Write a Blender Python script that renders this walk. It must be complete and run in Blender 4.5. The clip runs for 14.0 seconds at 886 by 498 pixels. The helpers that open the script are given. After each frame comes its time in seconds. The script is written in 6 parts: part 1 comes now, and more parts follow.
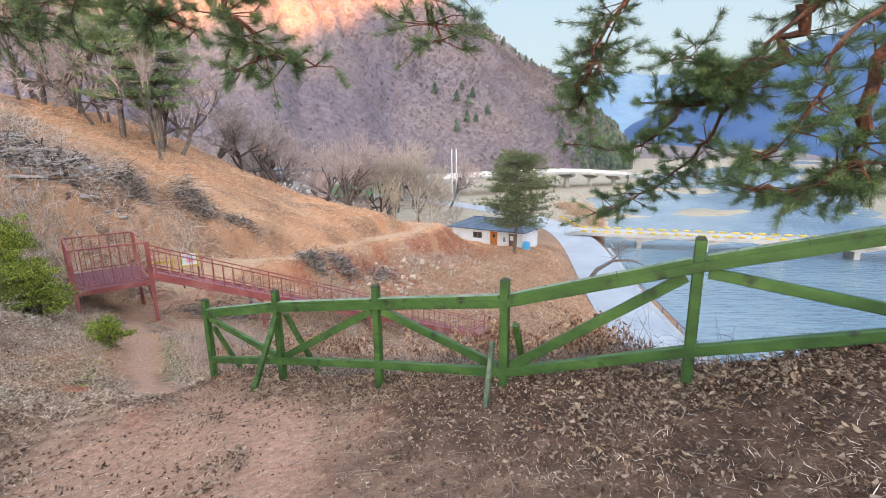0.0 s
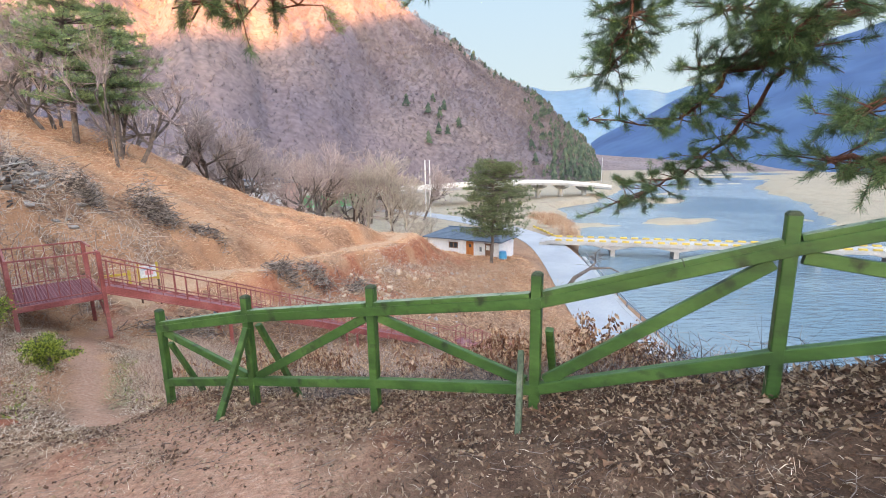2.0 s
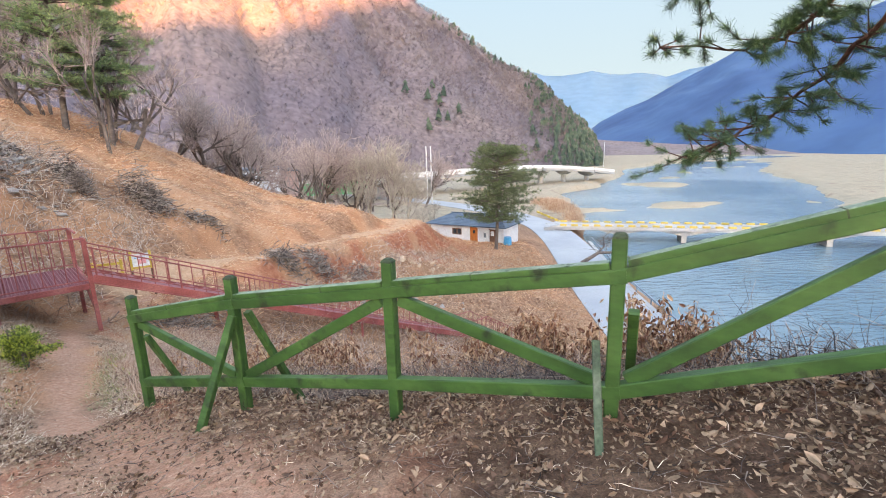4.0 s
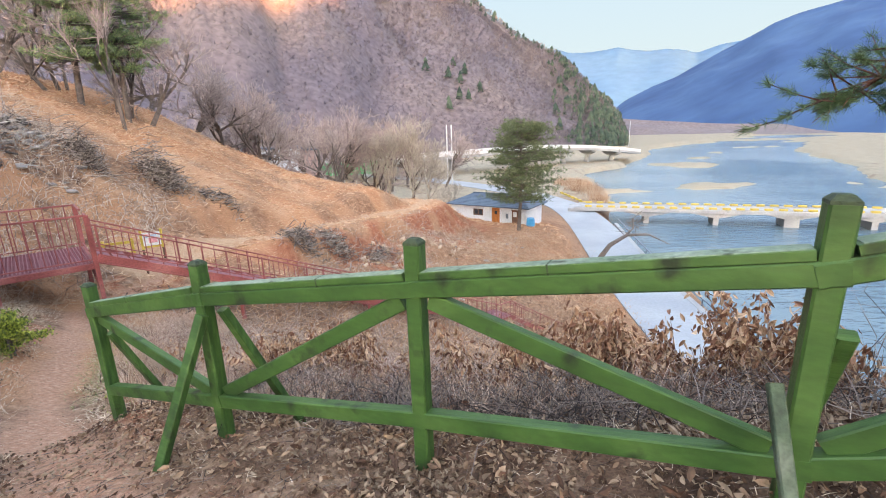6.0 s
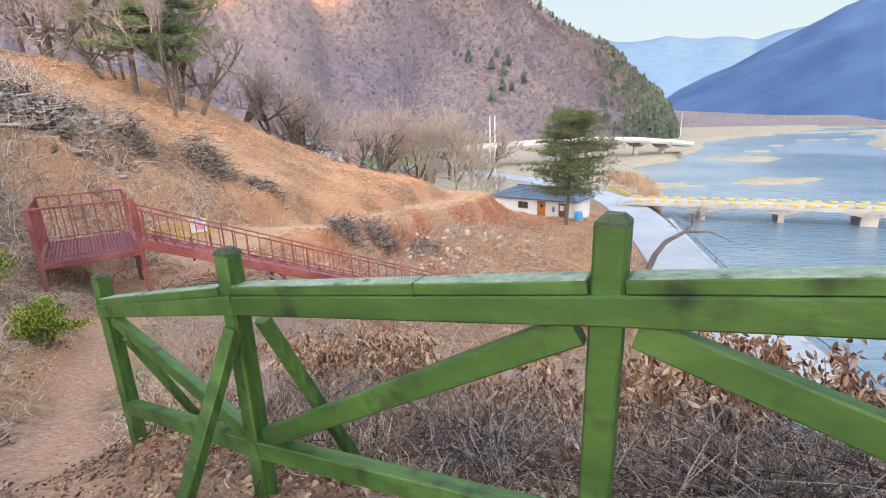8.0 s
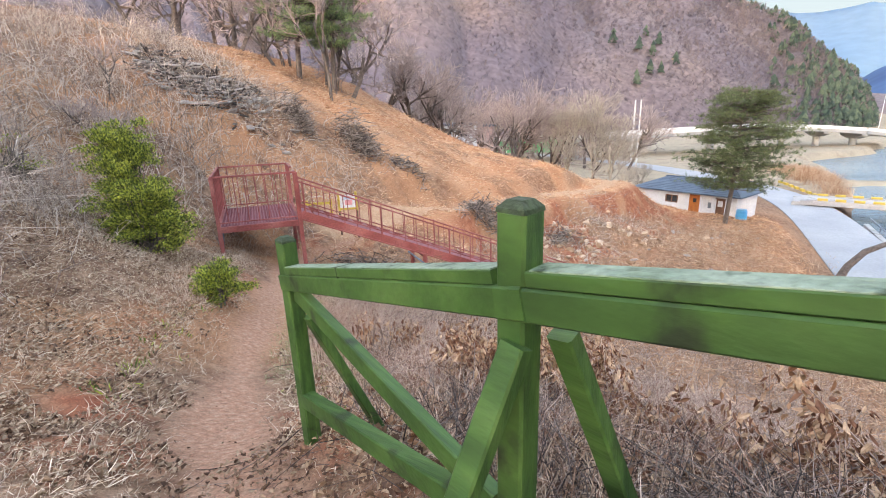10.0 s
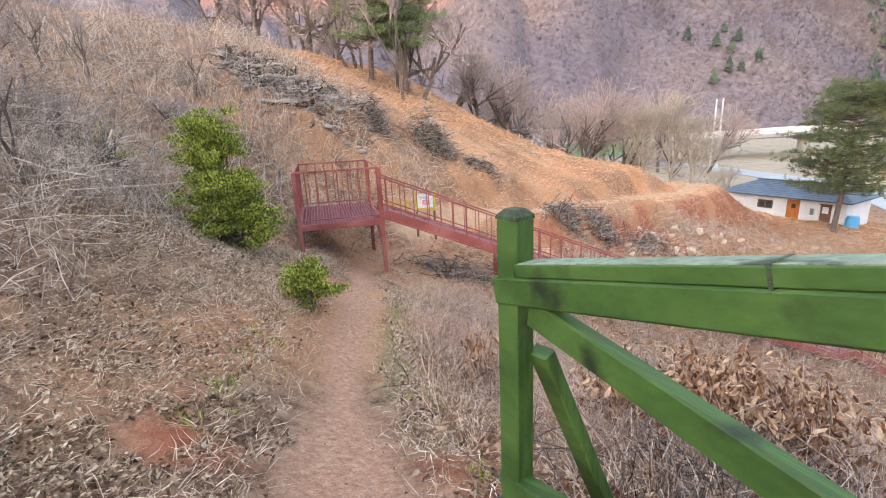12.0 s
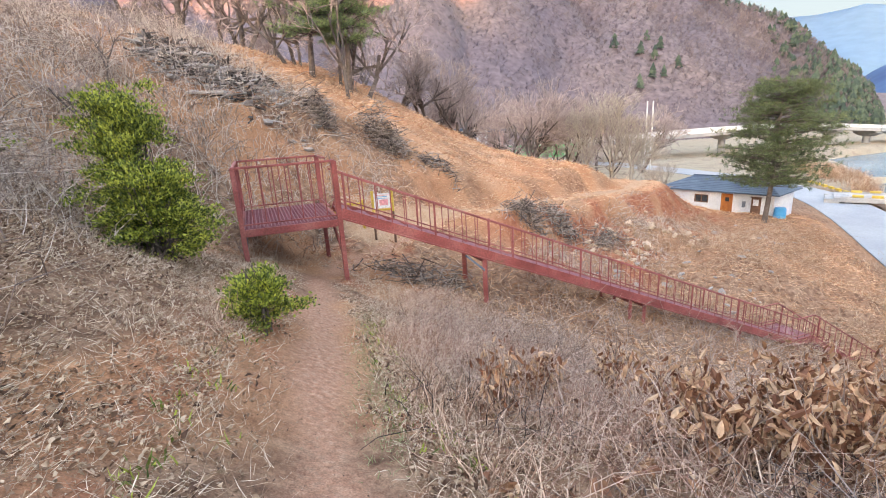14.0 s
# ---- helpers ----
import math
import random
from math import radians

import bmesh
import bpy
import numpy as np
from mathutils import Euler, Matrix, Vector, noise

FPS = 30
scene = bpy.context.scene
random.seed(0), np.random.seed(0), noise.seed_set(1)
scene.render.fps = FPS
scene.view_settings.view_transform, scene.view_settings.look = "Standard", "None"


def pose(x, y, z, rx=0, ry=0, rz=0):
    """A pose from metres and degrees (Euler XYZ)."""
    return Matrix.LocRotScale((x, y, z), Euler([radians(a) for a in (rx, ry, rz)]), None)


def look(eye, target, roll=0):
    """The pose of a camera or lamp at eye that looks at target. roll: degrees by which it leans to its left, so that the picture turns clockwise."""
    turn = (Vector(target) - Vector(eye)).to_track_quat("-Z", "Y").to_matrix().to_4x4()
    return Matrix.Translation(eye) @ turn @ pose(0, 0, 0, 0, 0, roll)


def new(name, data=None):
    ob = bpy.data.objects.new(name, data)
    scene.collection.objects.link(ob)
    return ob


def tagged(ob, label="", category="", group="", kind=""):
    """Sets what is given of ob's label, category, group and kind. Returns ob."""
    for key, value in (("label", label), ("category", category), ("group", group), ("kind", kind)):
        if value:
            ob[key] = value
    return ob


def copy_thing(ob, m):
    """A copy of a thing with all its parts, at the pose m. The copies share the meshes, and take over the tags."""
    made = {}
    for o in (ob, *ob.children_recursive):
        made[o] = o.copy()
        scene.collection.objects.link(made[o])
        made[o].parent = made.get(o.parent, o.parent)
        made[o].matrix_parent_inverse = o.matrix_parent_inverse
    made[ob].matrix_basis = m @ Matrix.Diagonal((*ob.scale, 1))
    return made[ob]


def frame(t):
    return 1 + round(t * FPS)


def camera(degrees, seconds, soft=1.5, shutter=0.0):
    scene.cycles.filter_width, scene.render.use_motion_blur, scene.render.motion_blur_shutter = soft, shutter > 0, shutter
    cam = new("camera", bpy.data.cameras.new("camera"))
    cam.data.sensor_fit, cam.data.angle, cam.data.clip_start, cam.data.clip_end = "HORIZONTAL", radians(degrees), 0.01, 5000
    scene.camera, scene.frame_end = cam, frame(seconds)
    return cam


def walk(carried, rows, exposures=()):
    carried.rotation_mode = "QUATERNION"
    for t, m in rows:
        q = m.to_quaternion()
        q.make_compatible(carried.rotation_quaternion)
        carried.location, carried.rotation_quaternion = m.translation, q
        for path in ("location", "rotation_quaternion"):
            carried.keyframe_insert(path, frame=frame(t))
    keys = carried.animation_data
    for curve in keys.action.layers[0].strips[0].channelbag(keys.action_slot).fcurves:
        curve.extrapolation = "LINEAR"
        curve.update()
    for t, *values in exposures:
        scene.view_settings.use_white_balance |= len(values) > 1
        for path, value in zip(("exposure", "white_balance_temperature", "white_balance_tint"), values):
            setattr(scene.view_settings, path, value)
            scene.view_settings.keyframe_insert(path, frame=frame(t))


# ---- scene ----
cam = camera(88.1, 14.0, 1.0)
PATH = [
    (0, (-0.056, 0.089, 1.43), (-0.047, 2.041, 0.994), -0.9),
    (0.5, (-0.157, 0.244, 1.389), (-0.156, 2.199, 0.965), -0.5),
    (1, (-0.220, 0.446, 1.301), (-0.204, 2.405, 0.897), -0.3),
    (1.5, (-0.347, 0.671, 1.162), (-0.274, 2.633, 0.780), -1.0),
    (2, (-0.393, 0.892, 1.071), (-0.263, 2.850, 0.685), -0.9),
    (4.3, (-0.616, 1.929, 0.683), (-0.503, 3.875, 0.234), -2.0),
    (4.5, (-0.623, 2.022, 0.666), (-0.526, 3.967, 0.208), -2.0),
    (5, (-0.624, 2.302, 0.585), (-0.556, 4.243, 0.108), -2.1),
    (5.5, (-0.652, 2.599, 0.506), (-0.595, 4.537, 0.011), -1.7),
    (6, (-0.692, 2.864, 0.454), (-0.656, 4.797, -0.059), -1.9),
    (6.5, (-0.724, 3.11, 0.4), (-0.717, 5.039, -0.125), -2.2),
    (7, (-0.847, 3.351, 0.34), (-0.883, 5.279, -0.19), -2.5),
    (7.5, (-0.95, 3.608, 0.266), (-1.027, 5.536, -0.262), -2.3),
    (8, (-1.133, 3.825, 0.188), (-1.264, 5.747, -0.348), -2.0),
    (8.5, (-1.292, 4.037, 0.134), (-1.512, 5.949, -0.411), -1.7),
    (9, (-1.507, 4.195, 0.088), (-1.887, 6.076, -0.476), -1.8),
    (9.2, (-1.59, 4.275, 0.055), (-2.032, 6.142, -0.512), -1.8),
    (11.3, (-2.675, 5.001, -0.299), (-3.502, 6.735, -0.854), -2.8),
    (11.5, (-2.784, 5.073, -0.325), (-3.625, 6.802, -0.877), -2.8),
    (12, (-3.101, 5.194, -0.417), (-3.974, 6.912, -0.952), -3.0),
    (12.5, (-3.347, 5.399, -0.532), (-4.22, 7.124, -1.042), -3.2),
    (13, (-3.576, 5.59, -0.605), (-4.398, 7.341, -1.111), -3.5),
    (13.5, (-3.815, 5.81, -0.708), (-4.562, 7.591, -1.23), -3.8),
    (14, (-4.082, 6.009, -0.794), (-4.736, 7.824, -1.319), -3.5),
]
walk(cam, [(t, look(eye, target, roll)) for t, eye, target, roll in PATH], [(0.0, 4.46, 8350, 26), (7.0, 4.55, 8650, 27), (11.0, 4.58, 8900, 29), (14.0, 4.58, 8950, 29)])

# ---------- world and light ----------
SUN_EL, SUN_AZ = 5.0, 172.0     # low evening sun behind the viewer, hidden by an unseen ridge added behind
world = bpy.data.worlds.new("evening_sky")
scene.world = world
world.use_nodes = True
wn = world.node_tree.nodes
sky = wn.new("ShaderNodeTexSky")
sky.sky_type, sky.sun_disc = "NISHITA", False
sky.sun_elevation, sky.sun_rotation = radians(SUN_EL), radians(SUN_AZ)
sky.air_density, sky.dust_density, sky.ozone_density = 1.0, 0.5, 1.3
world.node_tree.links.new(sky.outputs[0], wn["Background"].inputs[0])
wn["Background"].inputs[1].default_value = 0.15
sun_data = bpy.data.lights.new("sun", "SUN")
sun_data.energy, sun_data.angle, sun_data.color = 1.5, radians(0.5), (1.0, 0.52, 0.2)
sun = new("sun", sun_data)
sun.matrix_world = look((math.sin(radians(SUN_AZ)) * 100, math.cos(radians(SUN_AZ)) * 100, 100 * math.tan(radians(SUN_EL))), (0, 0, 0))

# ---------- small tools ----------
rng = np.random.default_rng(7)


def vnoise(x, y, seed=0.0):
    """Smooth value noise from 0 to 1 on arrays."""
    ix, iy = np.floor(x), np.floor(y)
    fx, fy = x - ix, y - iy
    fx, fy = fx * fx * (3 - 2 * fx), fy * fy * (3 - 2 * fy)

    def h(a, b):
        v = np.sin(a * 127.1 + b * 311.7 + seed * 74.7) * 43758.5453
        return v - np.floor(v)
    top = h(ix, iy) * (1 - fx) + h(ix + 1, iy) * fx
    low = h(ix, iy + 1) * (1 - fx) + h(ix + 1, iy + 1) * fx
    return top * (1 - fy) + low * fy


def fbm(x, y, octaves=4, seed=0.0):
    total, amp, f, norm = 0.0, 1.0, 1.0, 0.0
    for k in range(octaves):
        total = total + amp * vnoise(x * f, y * f, seed + k * 3.3)
        norm += amp
        amp, f = amp * 0.5, f * 2.03
    return total / norm


class Shape:
    """Gathers verts and faces of one mesh."""

    def __init__(self):
        self.v, self.f = [], []

    def add(self, verts, faces):
        n = len(self.v)
        self.v += [tuple(p) for p in verts]
        self.f += [tuple(i + n for i in q) for q in faces]
        return self

    def beam(self, a, b, w, h, chamfer=0.006, up=(0, 0, 1)):
        """A bar from a to b, w wide and h high, with chamfered long edges."""
        a, b = Vector(a), Vector(b)
        d = (b - a).normalized()
        u = Vector(up)
        if abs(d.dot(u)) > 0.98:
            u = Vector((0, 1, 0))
        s = d.cross(u).normalized()
        u = s.cross(d).normalized()
        c = min(chamfer, w * 0.3, h * 0.3)
        ring = [(w / 2 - c, h / 2), (w / 2, h / 2 - c), (w / 2, -h / 2 + c), (w / 2 - c, -h / 2),
                (-w / 2 + c, -h / 2), (-w / 2, -h / 2 + c), (-w / 2, h / 2 - c), (-w / 2 + c, h / 2)]
        vs = [e + s * p + u * q for e in (a, b) for p, q in ring]
        fs = [(i, (i + 1) % 8, 8 + (i + 1) % 8, 8 + i) for i in range(8)]
        return self.add(vs, fs + [tuple(range(7, -1, -1)), tuple(range(8, 16))])

    def box(self, lo, hi, c=0.01):
        return self.beam(((lo[0] + hi[0]) / 2, lo[1], (lo[2] + hi[2]) / 2), ((lo[0] + hi[0]) / 2, hi[1], (lo[2] + hi[2]) / 2), hi[0] - lo[0], hi[2] - lo[2], c)

    def tube(self, pts, radii, sides=6):
        pts = [Vector(p) for p in pts]
        n, vs, fs = len(pts), [], []
        for i, p in enumerate(pts):
            d = (pts[min(i + 1, n - 1)] - pts[max(i - 1, 0)]).normalized()
            s = d.cross(Vector((0.13, 0.21, 0.97)))
            s = (s if s.length > 0.05 else d.cross(Vector((1, 0, 0)))).normalized()
            u = d.cross(s)
            for k in range(sides):
                g = 2 * math.pi * k / sides
                vs.append(p + (s * math.cos(g) + u * math.sin(g)) * radii[i])
        for i in range(n - 1):
            for k in range(sides):
                k2 = (k + 1) % sides
                fs.append((i * sides + k, i * sides + k2, (i + 1) * sides + k2, (i + 1) * sides + k))
        fs += [tuple(range(sides - 1, -1, -1)), tuple((n - 1) * sides + k for k in range(sides))]
        return self.add(vs, fs)

    def mesh(self, name, off=(0, 0, 0)):
        me = bpy.data.meshes.new(name)
        o = Vector(off)
        me.from_pydata([Vector(p) - o for p in self.v] if off != (0, 0, 0) else self.v, [], self.f)
        me.update()
        return me


def np_mesh(name, verts, faces):
    me = bpy.data.meshes.new(name)
    me.from_pydata(verts.tolist(), [], faces.tolist())
    me.update()
    return me


def smooth(me):
    me.polygons.foreach_set("use_smooth", [True] * len(me.polygons))
    return me


def thing(name, at, label, category, group="", kind=""):
    ob = new(name)
    ob.location = at
    ob.empty_display_size = 0.2
    return tagged(ob, label, category, group, kind)


def part(name, shape, material, parent=None, label=""):
    """One mesh object under a thing; the shape is given in world metres."""
    root, off = parent, Vector((0, 0, 0))
    while root is not None:
        off += root.location
        root = root.parent
    me = shape.mesh(name, tuple(off)) if isinstance(shape, Shape) else shape
    me.materials.append(material) if not me.materials else None
    ob = new(name, me)
    ob.parent = parent
    return tagged(ob, label)


def piece(name, me, parent, x, y, z, rz=0.0, scale=1.0):
    """A repeat that shares its mesh, placed in world metres under a thing."""
    ob = new(name, me)
    ob.parent = parent
    off = parent.location
    ob.location = (x - off[0], y - off[1], z - off[2])
    ob.rotation_euler = (0, 0, rz)
    ob.scale = (scale,) * 3
    return ob


# ---------- materials ----------
def material(name, colours, scale=3.0, fine=40.0, rough=0.85, bump=0.3, metal=0.0, island=0.0, obrandom=0.0, stretch=(1, 1, 1), spec=0.3, dirt=None, grain=1.0, lie=None):
    """colours: two or three base colours mixed by coarse noise; fine grain modulates value and drives the bump."""
    m = bpy.data.materials.new(name)
    m.use_nodes = True
    nt = m.node_tree
    n, l = nt.nodes, nt.links
    bsdf = n["Principled BSDF"]
    bsdf.inputs["Roughness"].default_value = rough
    bsdf.inputs["Metallic"].default_value = metal
    bsdf.inputs["Specular IOR Level"].default_value = spec
    co = n.new("ShaderNodeTexCoord")
    mp = n.new("ShaderNodeMapping")
    mp.inputs["Scale"].default_value = stretch
    if lie is not None:      # timber grain that runs along the given bearing
        mp.vector_type = "TEXTURE"
        mp.inputs["Rotation"].default_value = (0, 0, lie)
    l.new(co.outputs["Object"], mp.inputs[0])
    big, small = n.new("ShaderNodeTexNoise"), n.new("ShaderNodeTexNoise")
    big.inputs["Scale"].default_value, big.inputs["Detail"].default_value = scale, 5
    small.inputs["Scale"].default_value, small.inputs["Detail"].default_value = fine, 4
    l.new(mp.outputs[0], big.inputs["Vector"])
    l.new(mp.outputs[0], small.inputs["Vector"])
    ramp = n.new("ShaderNodeValToRGB")
    el = ramp.color_ramp.elements
    el[0].position, el[1].position = 0.32, 0.68
    el[0].color, el[1].color = (*colours[0], 1), (*colours[-1], 1)
    if len(colours) == 3:
        e = el.new(0.5)
        e.color = (*colours[1], 1)
    fac = big.outputs["Fac"]
    if island or obrandom:
        src = n.new("ShaderNodeNewGeometry").outputs["Random Per Island"] if island else n.new("ShaderNodeObjectInfo").outputs["Random"]
        mix = n.new("ShaderNodeMix")
        mix.inputs[0].default_value = island or obrandom
        l.new(fac, mix.inputs[2])
        l.new(src, mix.inputs[3])
        fac = mix.outputs[0]
    l.new(fac, ramp.inputs[0])
    col = ramp.outputs[0]
    val = n.new("ShaderNodeMapRange")
    val.inputs[1].default_value, val.inputs[2].default_value = 0.3, 0.7
    val.inputs[3].default_value, val.inputs[4].default_value = 1 - .28 * grain, 1 + .25 * grain
    l.new(small.outputs["Fac"], val.inputs[0])
    mul = n.new("ShaderNodeMix")
    mul.data_type, mul.blend_type = "RGBA", "MULTIPLY"
    mul.inputs[0].default_value = 1.0
    l.new(col, mul.inputs[6])
    l.new(val.outputs[0], mul.inputs[7])
    out = mul.outputs[2]
    if dirt:
        dn = n.new("ShaderNodeTexNoise")
        dn.inputs["Scale"].default_value, dn.inputs["Detail"].default_value = dirt[1], 6
        l.new(co.outputs["Object"], dn.inputs["Vector"])
        dr = n.new("ShaderNodeMapRange")
        dr.inputs[1].default_value, dr.inputs[2].default_value = dirt[2], dirt[2] + 0.12
        l.new(dn.outputs["Fac"], dr.inputs[0])
        dm = n.new("ShaderNodeMix")
        dm.data_type = "RGBA"
        l.new(dr.outputs[0], dm.inputs[0])
        l.new(out, dm.inputs[6])
        dm.inputs[7].default_value = (*dirt[0], 1)
        out = dm.outputs[2]
    l.new(out, bsdf.inputs["Base Color"])
    if bump:
        b = n.new("ShaderNodeBump")
        b.inputs["Strength"].default_value, b.inputs["Distance"].default_value = bump, 0.02
        l.new(small.outputs["Fac"], b.inputs["Height"])
        l.new(b.outputs[0], bsdf.inputs["Normal"])
    return m


GREEN = material("green_paint", [(0.016, 0.05, 0.012), (0.027, 0.079, 0.018), (0.046, 0.108, 0.028)], 2.2, 14, 0.55, 0.16, spec=0.3, stretch=(1, .07, .4), lie=-0.464, dirt=((0.009, 0.019, 0.008), 5.5, 0.575), grain=.5)
GREEN_TOP = material("pale_green_paint", [(0.1, 0.155, 0.1), (0.2, 0.25, 0.19)], 6, 40, 0.7, 0.5, dirt=((0.022, 0.04, 0.02), 13.0, 0.57))
GREYGREEN = material("weathered_grey_green_timber", [(0.03, 0.045, 0.03), (0.055, 0.085, 0.05), (0.1, 0.12, 0.085)], 6, 40, 0.8, 0.4)
ROT = material("dark_wet_wood", [(0.02, 0.03, 0.018), (0.035, 0.06, 0.028)], 9, 50, 0.75, 0.5)
RED = material("faded_red_steel", [(0.2, 0.048, 0.044), (0.29, 0.074, 0.066), (0.35, 0.115, 0.1)], 1.5, 30, 0.55, 0.15, dirt=((0.2, 0.09, 0.06), 4.0, 0.62))
DECK = material("worn_maroon_grating", [(0.17, 0.05, 0.06), (0.27, 0.1, 0.11)], 3, 30, 0.6, 0.2)
WHITE = material("white_render", [(0.47, 0.51, 0.56), (0.62, 0.645, 0.67)], 0.9, 15, 0.8, 0.15, dirt=((0.4, 0.38, 0.36), 1.6, 0.73))
ROOF = material("slate_blue_roofing", [(0.05, 0.08, 0.12), (0.085, 0.125, 0.17)], 1.2, 12, 0.55, 0.3)
DOOR = material("orange_brown_wood", [(0.32, 0.1, 0.025), (0.45, 0.15, 0.04)], 4, 30, 0.6, 0.2)
DARKWOOD = material("dark_brown_frame", [(0.1, 0.05, 0.035), (0.16, 0.08, 0.05)], 4, 30, 0.6, 0.2)
BLUE = material("blue_plastic", [(0.02, 0.25, 0.48), (0.03, 0.3, 0.55)], 3, 30, 0.4, 0.05)
CONC = material("weathered_concrete", [(0.24, 0.245, 0.25), (0.35, 0.35, 0.345)], 0.5, 8, 0.85, 0.2, dirt=((0.16, 0.155, 0.145), 0.8, 0.62), grain=.35)
ROADC = material("pale_concrete_road", [(0.23, 0.25, 0.275), (0.3, 0.315, 0.33)], 0.25, 6, 0.8, 0.1, dirt=((0.21, 0.22, 0.23), 0.4, 0.66), grain=.3)
YELLOW = material("yellow_paint", [(0.42, 0.27, 0.04), (0.55, 0.38, 0.08)], 2, 20, 0.6, 0.1)
PALE = material("white_paint", [(0.5, 0.5, 0.49), (0.62, 0.62, 0.6)], 2, 20, 0.6, 0.1)
PINK = material("pink_paint", [(0.6, 0.22, 0.25), (0.7, 0.3, 0.3)], 2, 20, 0.6, 0.1)
BARK = material("grey_bark", [(0.07, 0.055, 0.05), (0.15, 0.12, 0.105)], 6, 40, 0.9, 0.6)
PINEBARK = material("red_pine_bark", [(0.045, 0.021, 0.016), (0.13, 0.05, 0.03), (0.08, 0.036, 0.027)], 9, 45, 0.9, 0.9)
TWIG = material("bare_mauve_twigs", [(0.23, 0.15, 0.12), (0.47, 0.345, 0.28)], 3, 20, 0.9, 0.2, island=0.6)
PALETWIG = material("straw_pale_twigs", [(0.27, 0.225, 0.19), (0.4, 0.345, 0.29)], 3, 20, 0.9, 0.2, island=0.6)
NEEDLE = material("green_pine_needles", [(0.03, 0.068, 0.028), (0.062, 0.122, 0.046), (0.12, 0.19, 0.07)], 2, 20, 0.6, 0.0, island=0.7)
SHRUB = material("yellow_green_foliage", [(0.06, 0.09, 0.015), (0.16, 0.21, 0.03), (0.33, 0.37, 0.06)], 3, 20, 0.55, 0.0, island=0.75)
DRYLEAF = material("dry_brown_leaves", [(0.18, 0.07, 0.038), (0.35, 0.165, 0.088), (0.52, 0.32, 0.2)], 3, 30, 0.7, 0.2, island=0.85)
LITTER = material("leaf_litter", [(0.09, 0.043, 0.027), (0.19, 0.105, 0.064), (0.31, 0.205, 0.138)], 2, 30, 0.8, 0.2, island=0.85)
HILLLITTER = material("warm_dry_leaves", [(0.2, 0.11, 0.07), (0.37, 0.23, 0.15), (0.49, 0.355, 0.25)], 2, 30, 0.8, 0.2, island=0.85)
STRAW = material("dead_grass", [(0.24, 0.14, 0.095), (0.5, 0.345, 0.245), (0.68, 0.54, 0.425)], 1.2, 30, 0.85, 0.0, island=0.8)
ORANGEGRASS = material("russet_dead_grass", [(0.37, 0.17, 0.09), (0.56, 0.305, 0.175), (0.66, 0.43, 0.285)], 0.8, 20, 0.85, 0.0, island=0.7)
STONE = material("grey_rubble", [(0.2, 0.175, 0.16), (0.36, 0.325, 0.3)], 3, 20, 0.9, 0.4, obrandom=0.5)
GLASSY = material("dark_window", [(0.03, 0.035, 0.045), (0.05, 0.06, 0.07)], 2, 10, 0.1, 0.0, spec=0.5)
GREENNET = material("green_sports_netting", [(0.08, 0.35, 0.16), (0.13, 0.45, 0.22)], 2, 20, 0.7, 0.1)
CABLE = material("dark_steel_pipe", [(0.1, 0.13, 0.17), (0.15, 0.18, 0.22)], 2, 20, 0.5, 0.1)

# ---------- the lie of the land ----------
KX = np.array([-40, -24, -16, -12, -9, -6, -3, 0, 3, 6, 9, 12, 15, 18.0])
SECTIONS = []


def section(y, *z):
    SECTIONS.append((y, np.array(z, float)))


# heights across the slope, from the hillside down to the river, station by station
section(-12, 12, 7.5, 5, 4, 3.3, 2.7, 2.2, 1.9, 2.1, 2.3, 1, -7, -11.3, -12.8)
section(0, 10, 6, 3.6, 2.2, 1.0, .1, -.4, -.12, .25, .65, .7, -6, -11.3, -12.8)
section(4, 9.5, 5.2, 2.6, 1.0, -.2, -1.05, -1.27, -.96, -.75, -3.8, -8, -11.2, -11.4, -12.8)
section(8, 9, 4.6, 1.8, .2, -1.4, -2.65, -2.7, -2.85, -3.6, -6.6, -10, -11.3, -11.4, -12.8)
section(12, 8.5, 4.2, 1.0, -2.2, -3.3, -4.1, -4.7, -5.1, -6, -8.2, -10.6, -11.3, -11.4, -12.8)
section(16, 8, 4.0, .3, -3.7, -4.4, -5.5, -6.3, -7.0, -8.2, -9.8, -11, -11.3, -11.4, -12.8)
section(20, 7.5, 4.2, .8, -3.3, -4.4, -5.4, -6.7, -7.8, -8.9, -10.2, -11.1, -11.3, -11.4, -12.8)
section(25, 7.2, 4.2, .5, -2.0, -4.1, -5.2, -6.6, -8.2, -9.5, -10.7, -11.2, -11.3, -11.4, -12.8)
section(33, 7, 3.7, -.2, -2.6, -4.0, -5.0, -5.8, -6.8, -8.1, -9.6, -10.9, -11.3, -11.4, -11.6)
section(40, 6, 3.0, -1.1, -3.0, -3.7, -4.2, -5.7, -6.9, -8.3, -9.2, -9.9, -11.2, -11.3, -11.5)
section(46, 3, -1, -2.4, -3.6, -4.6, -5.4, -6.1, -7.0, -8.5, -9.3, -9.6, -10.2, -11.1, -11.4)
section(54, -3, -5, -7, -8, -8.7, -9.2, -9.6, -9.6, -9.6, -9.6, -9.7, -10, -10.6, -11.1)
section(70, -8, -9, -10, -10.3, -10.4, -10.4, -10.4, -10.4, -10.4, -10.4, -10.5, -10.6, -10.7, -10.8)
KY = np.array([s[0] for s in SECTIONS], float)
KZ = np.array([s[1] for s in SECTIONS])
FV, FU = (0.894, -0.448), (-0.448, -0.894)      # along the fence, and from the fence to the walker's side
PX, PY = -0.79, 4.93                            # the fence's third post
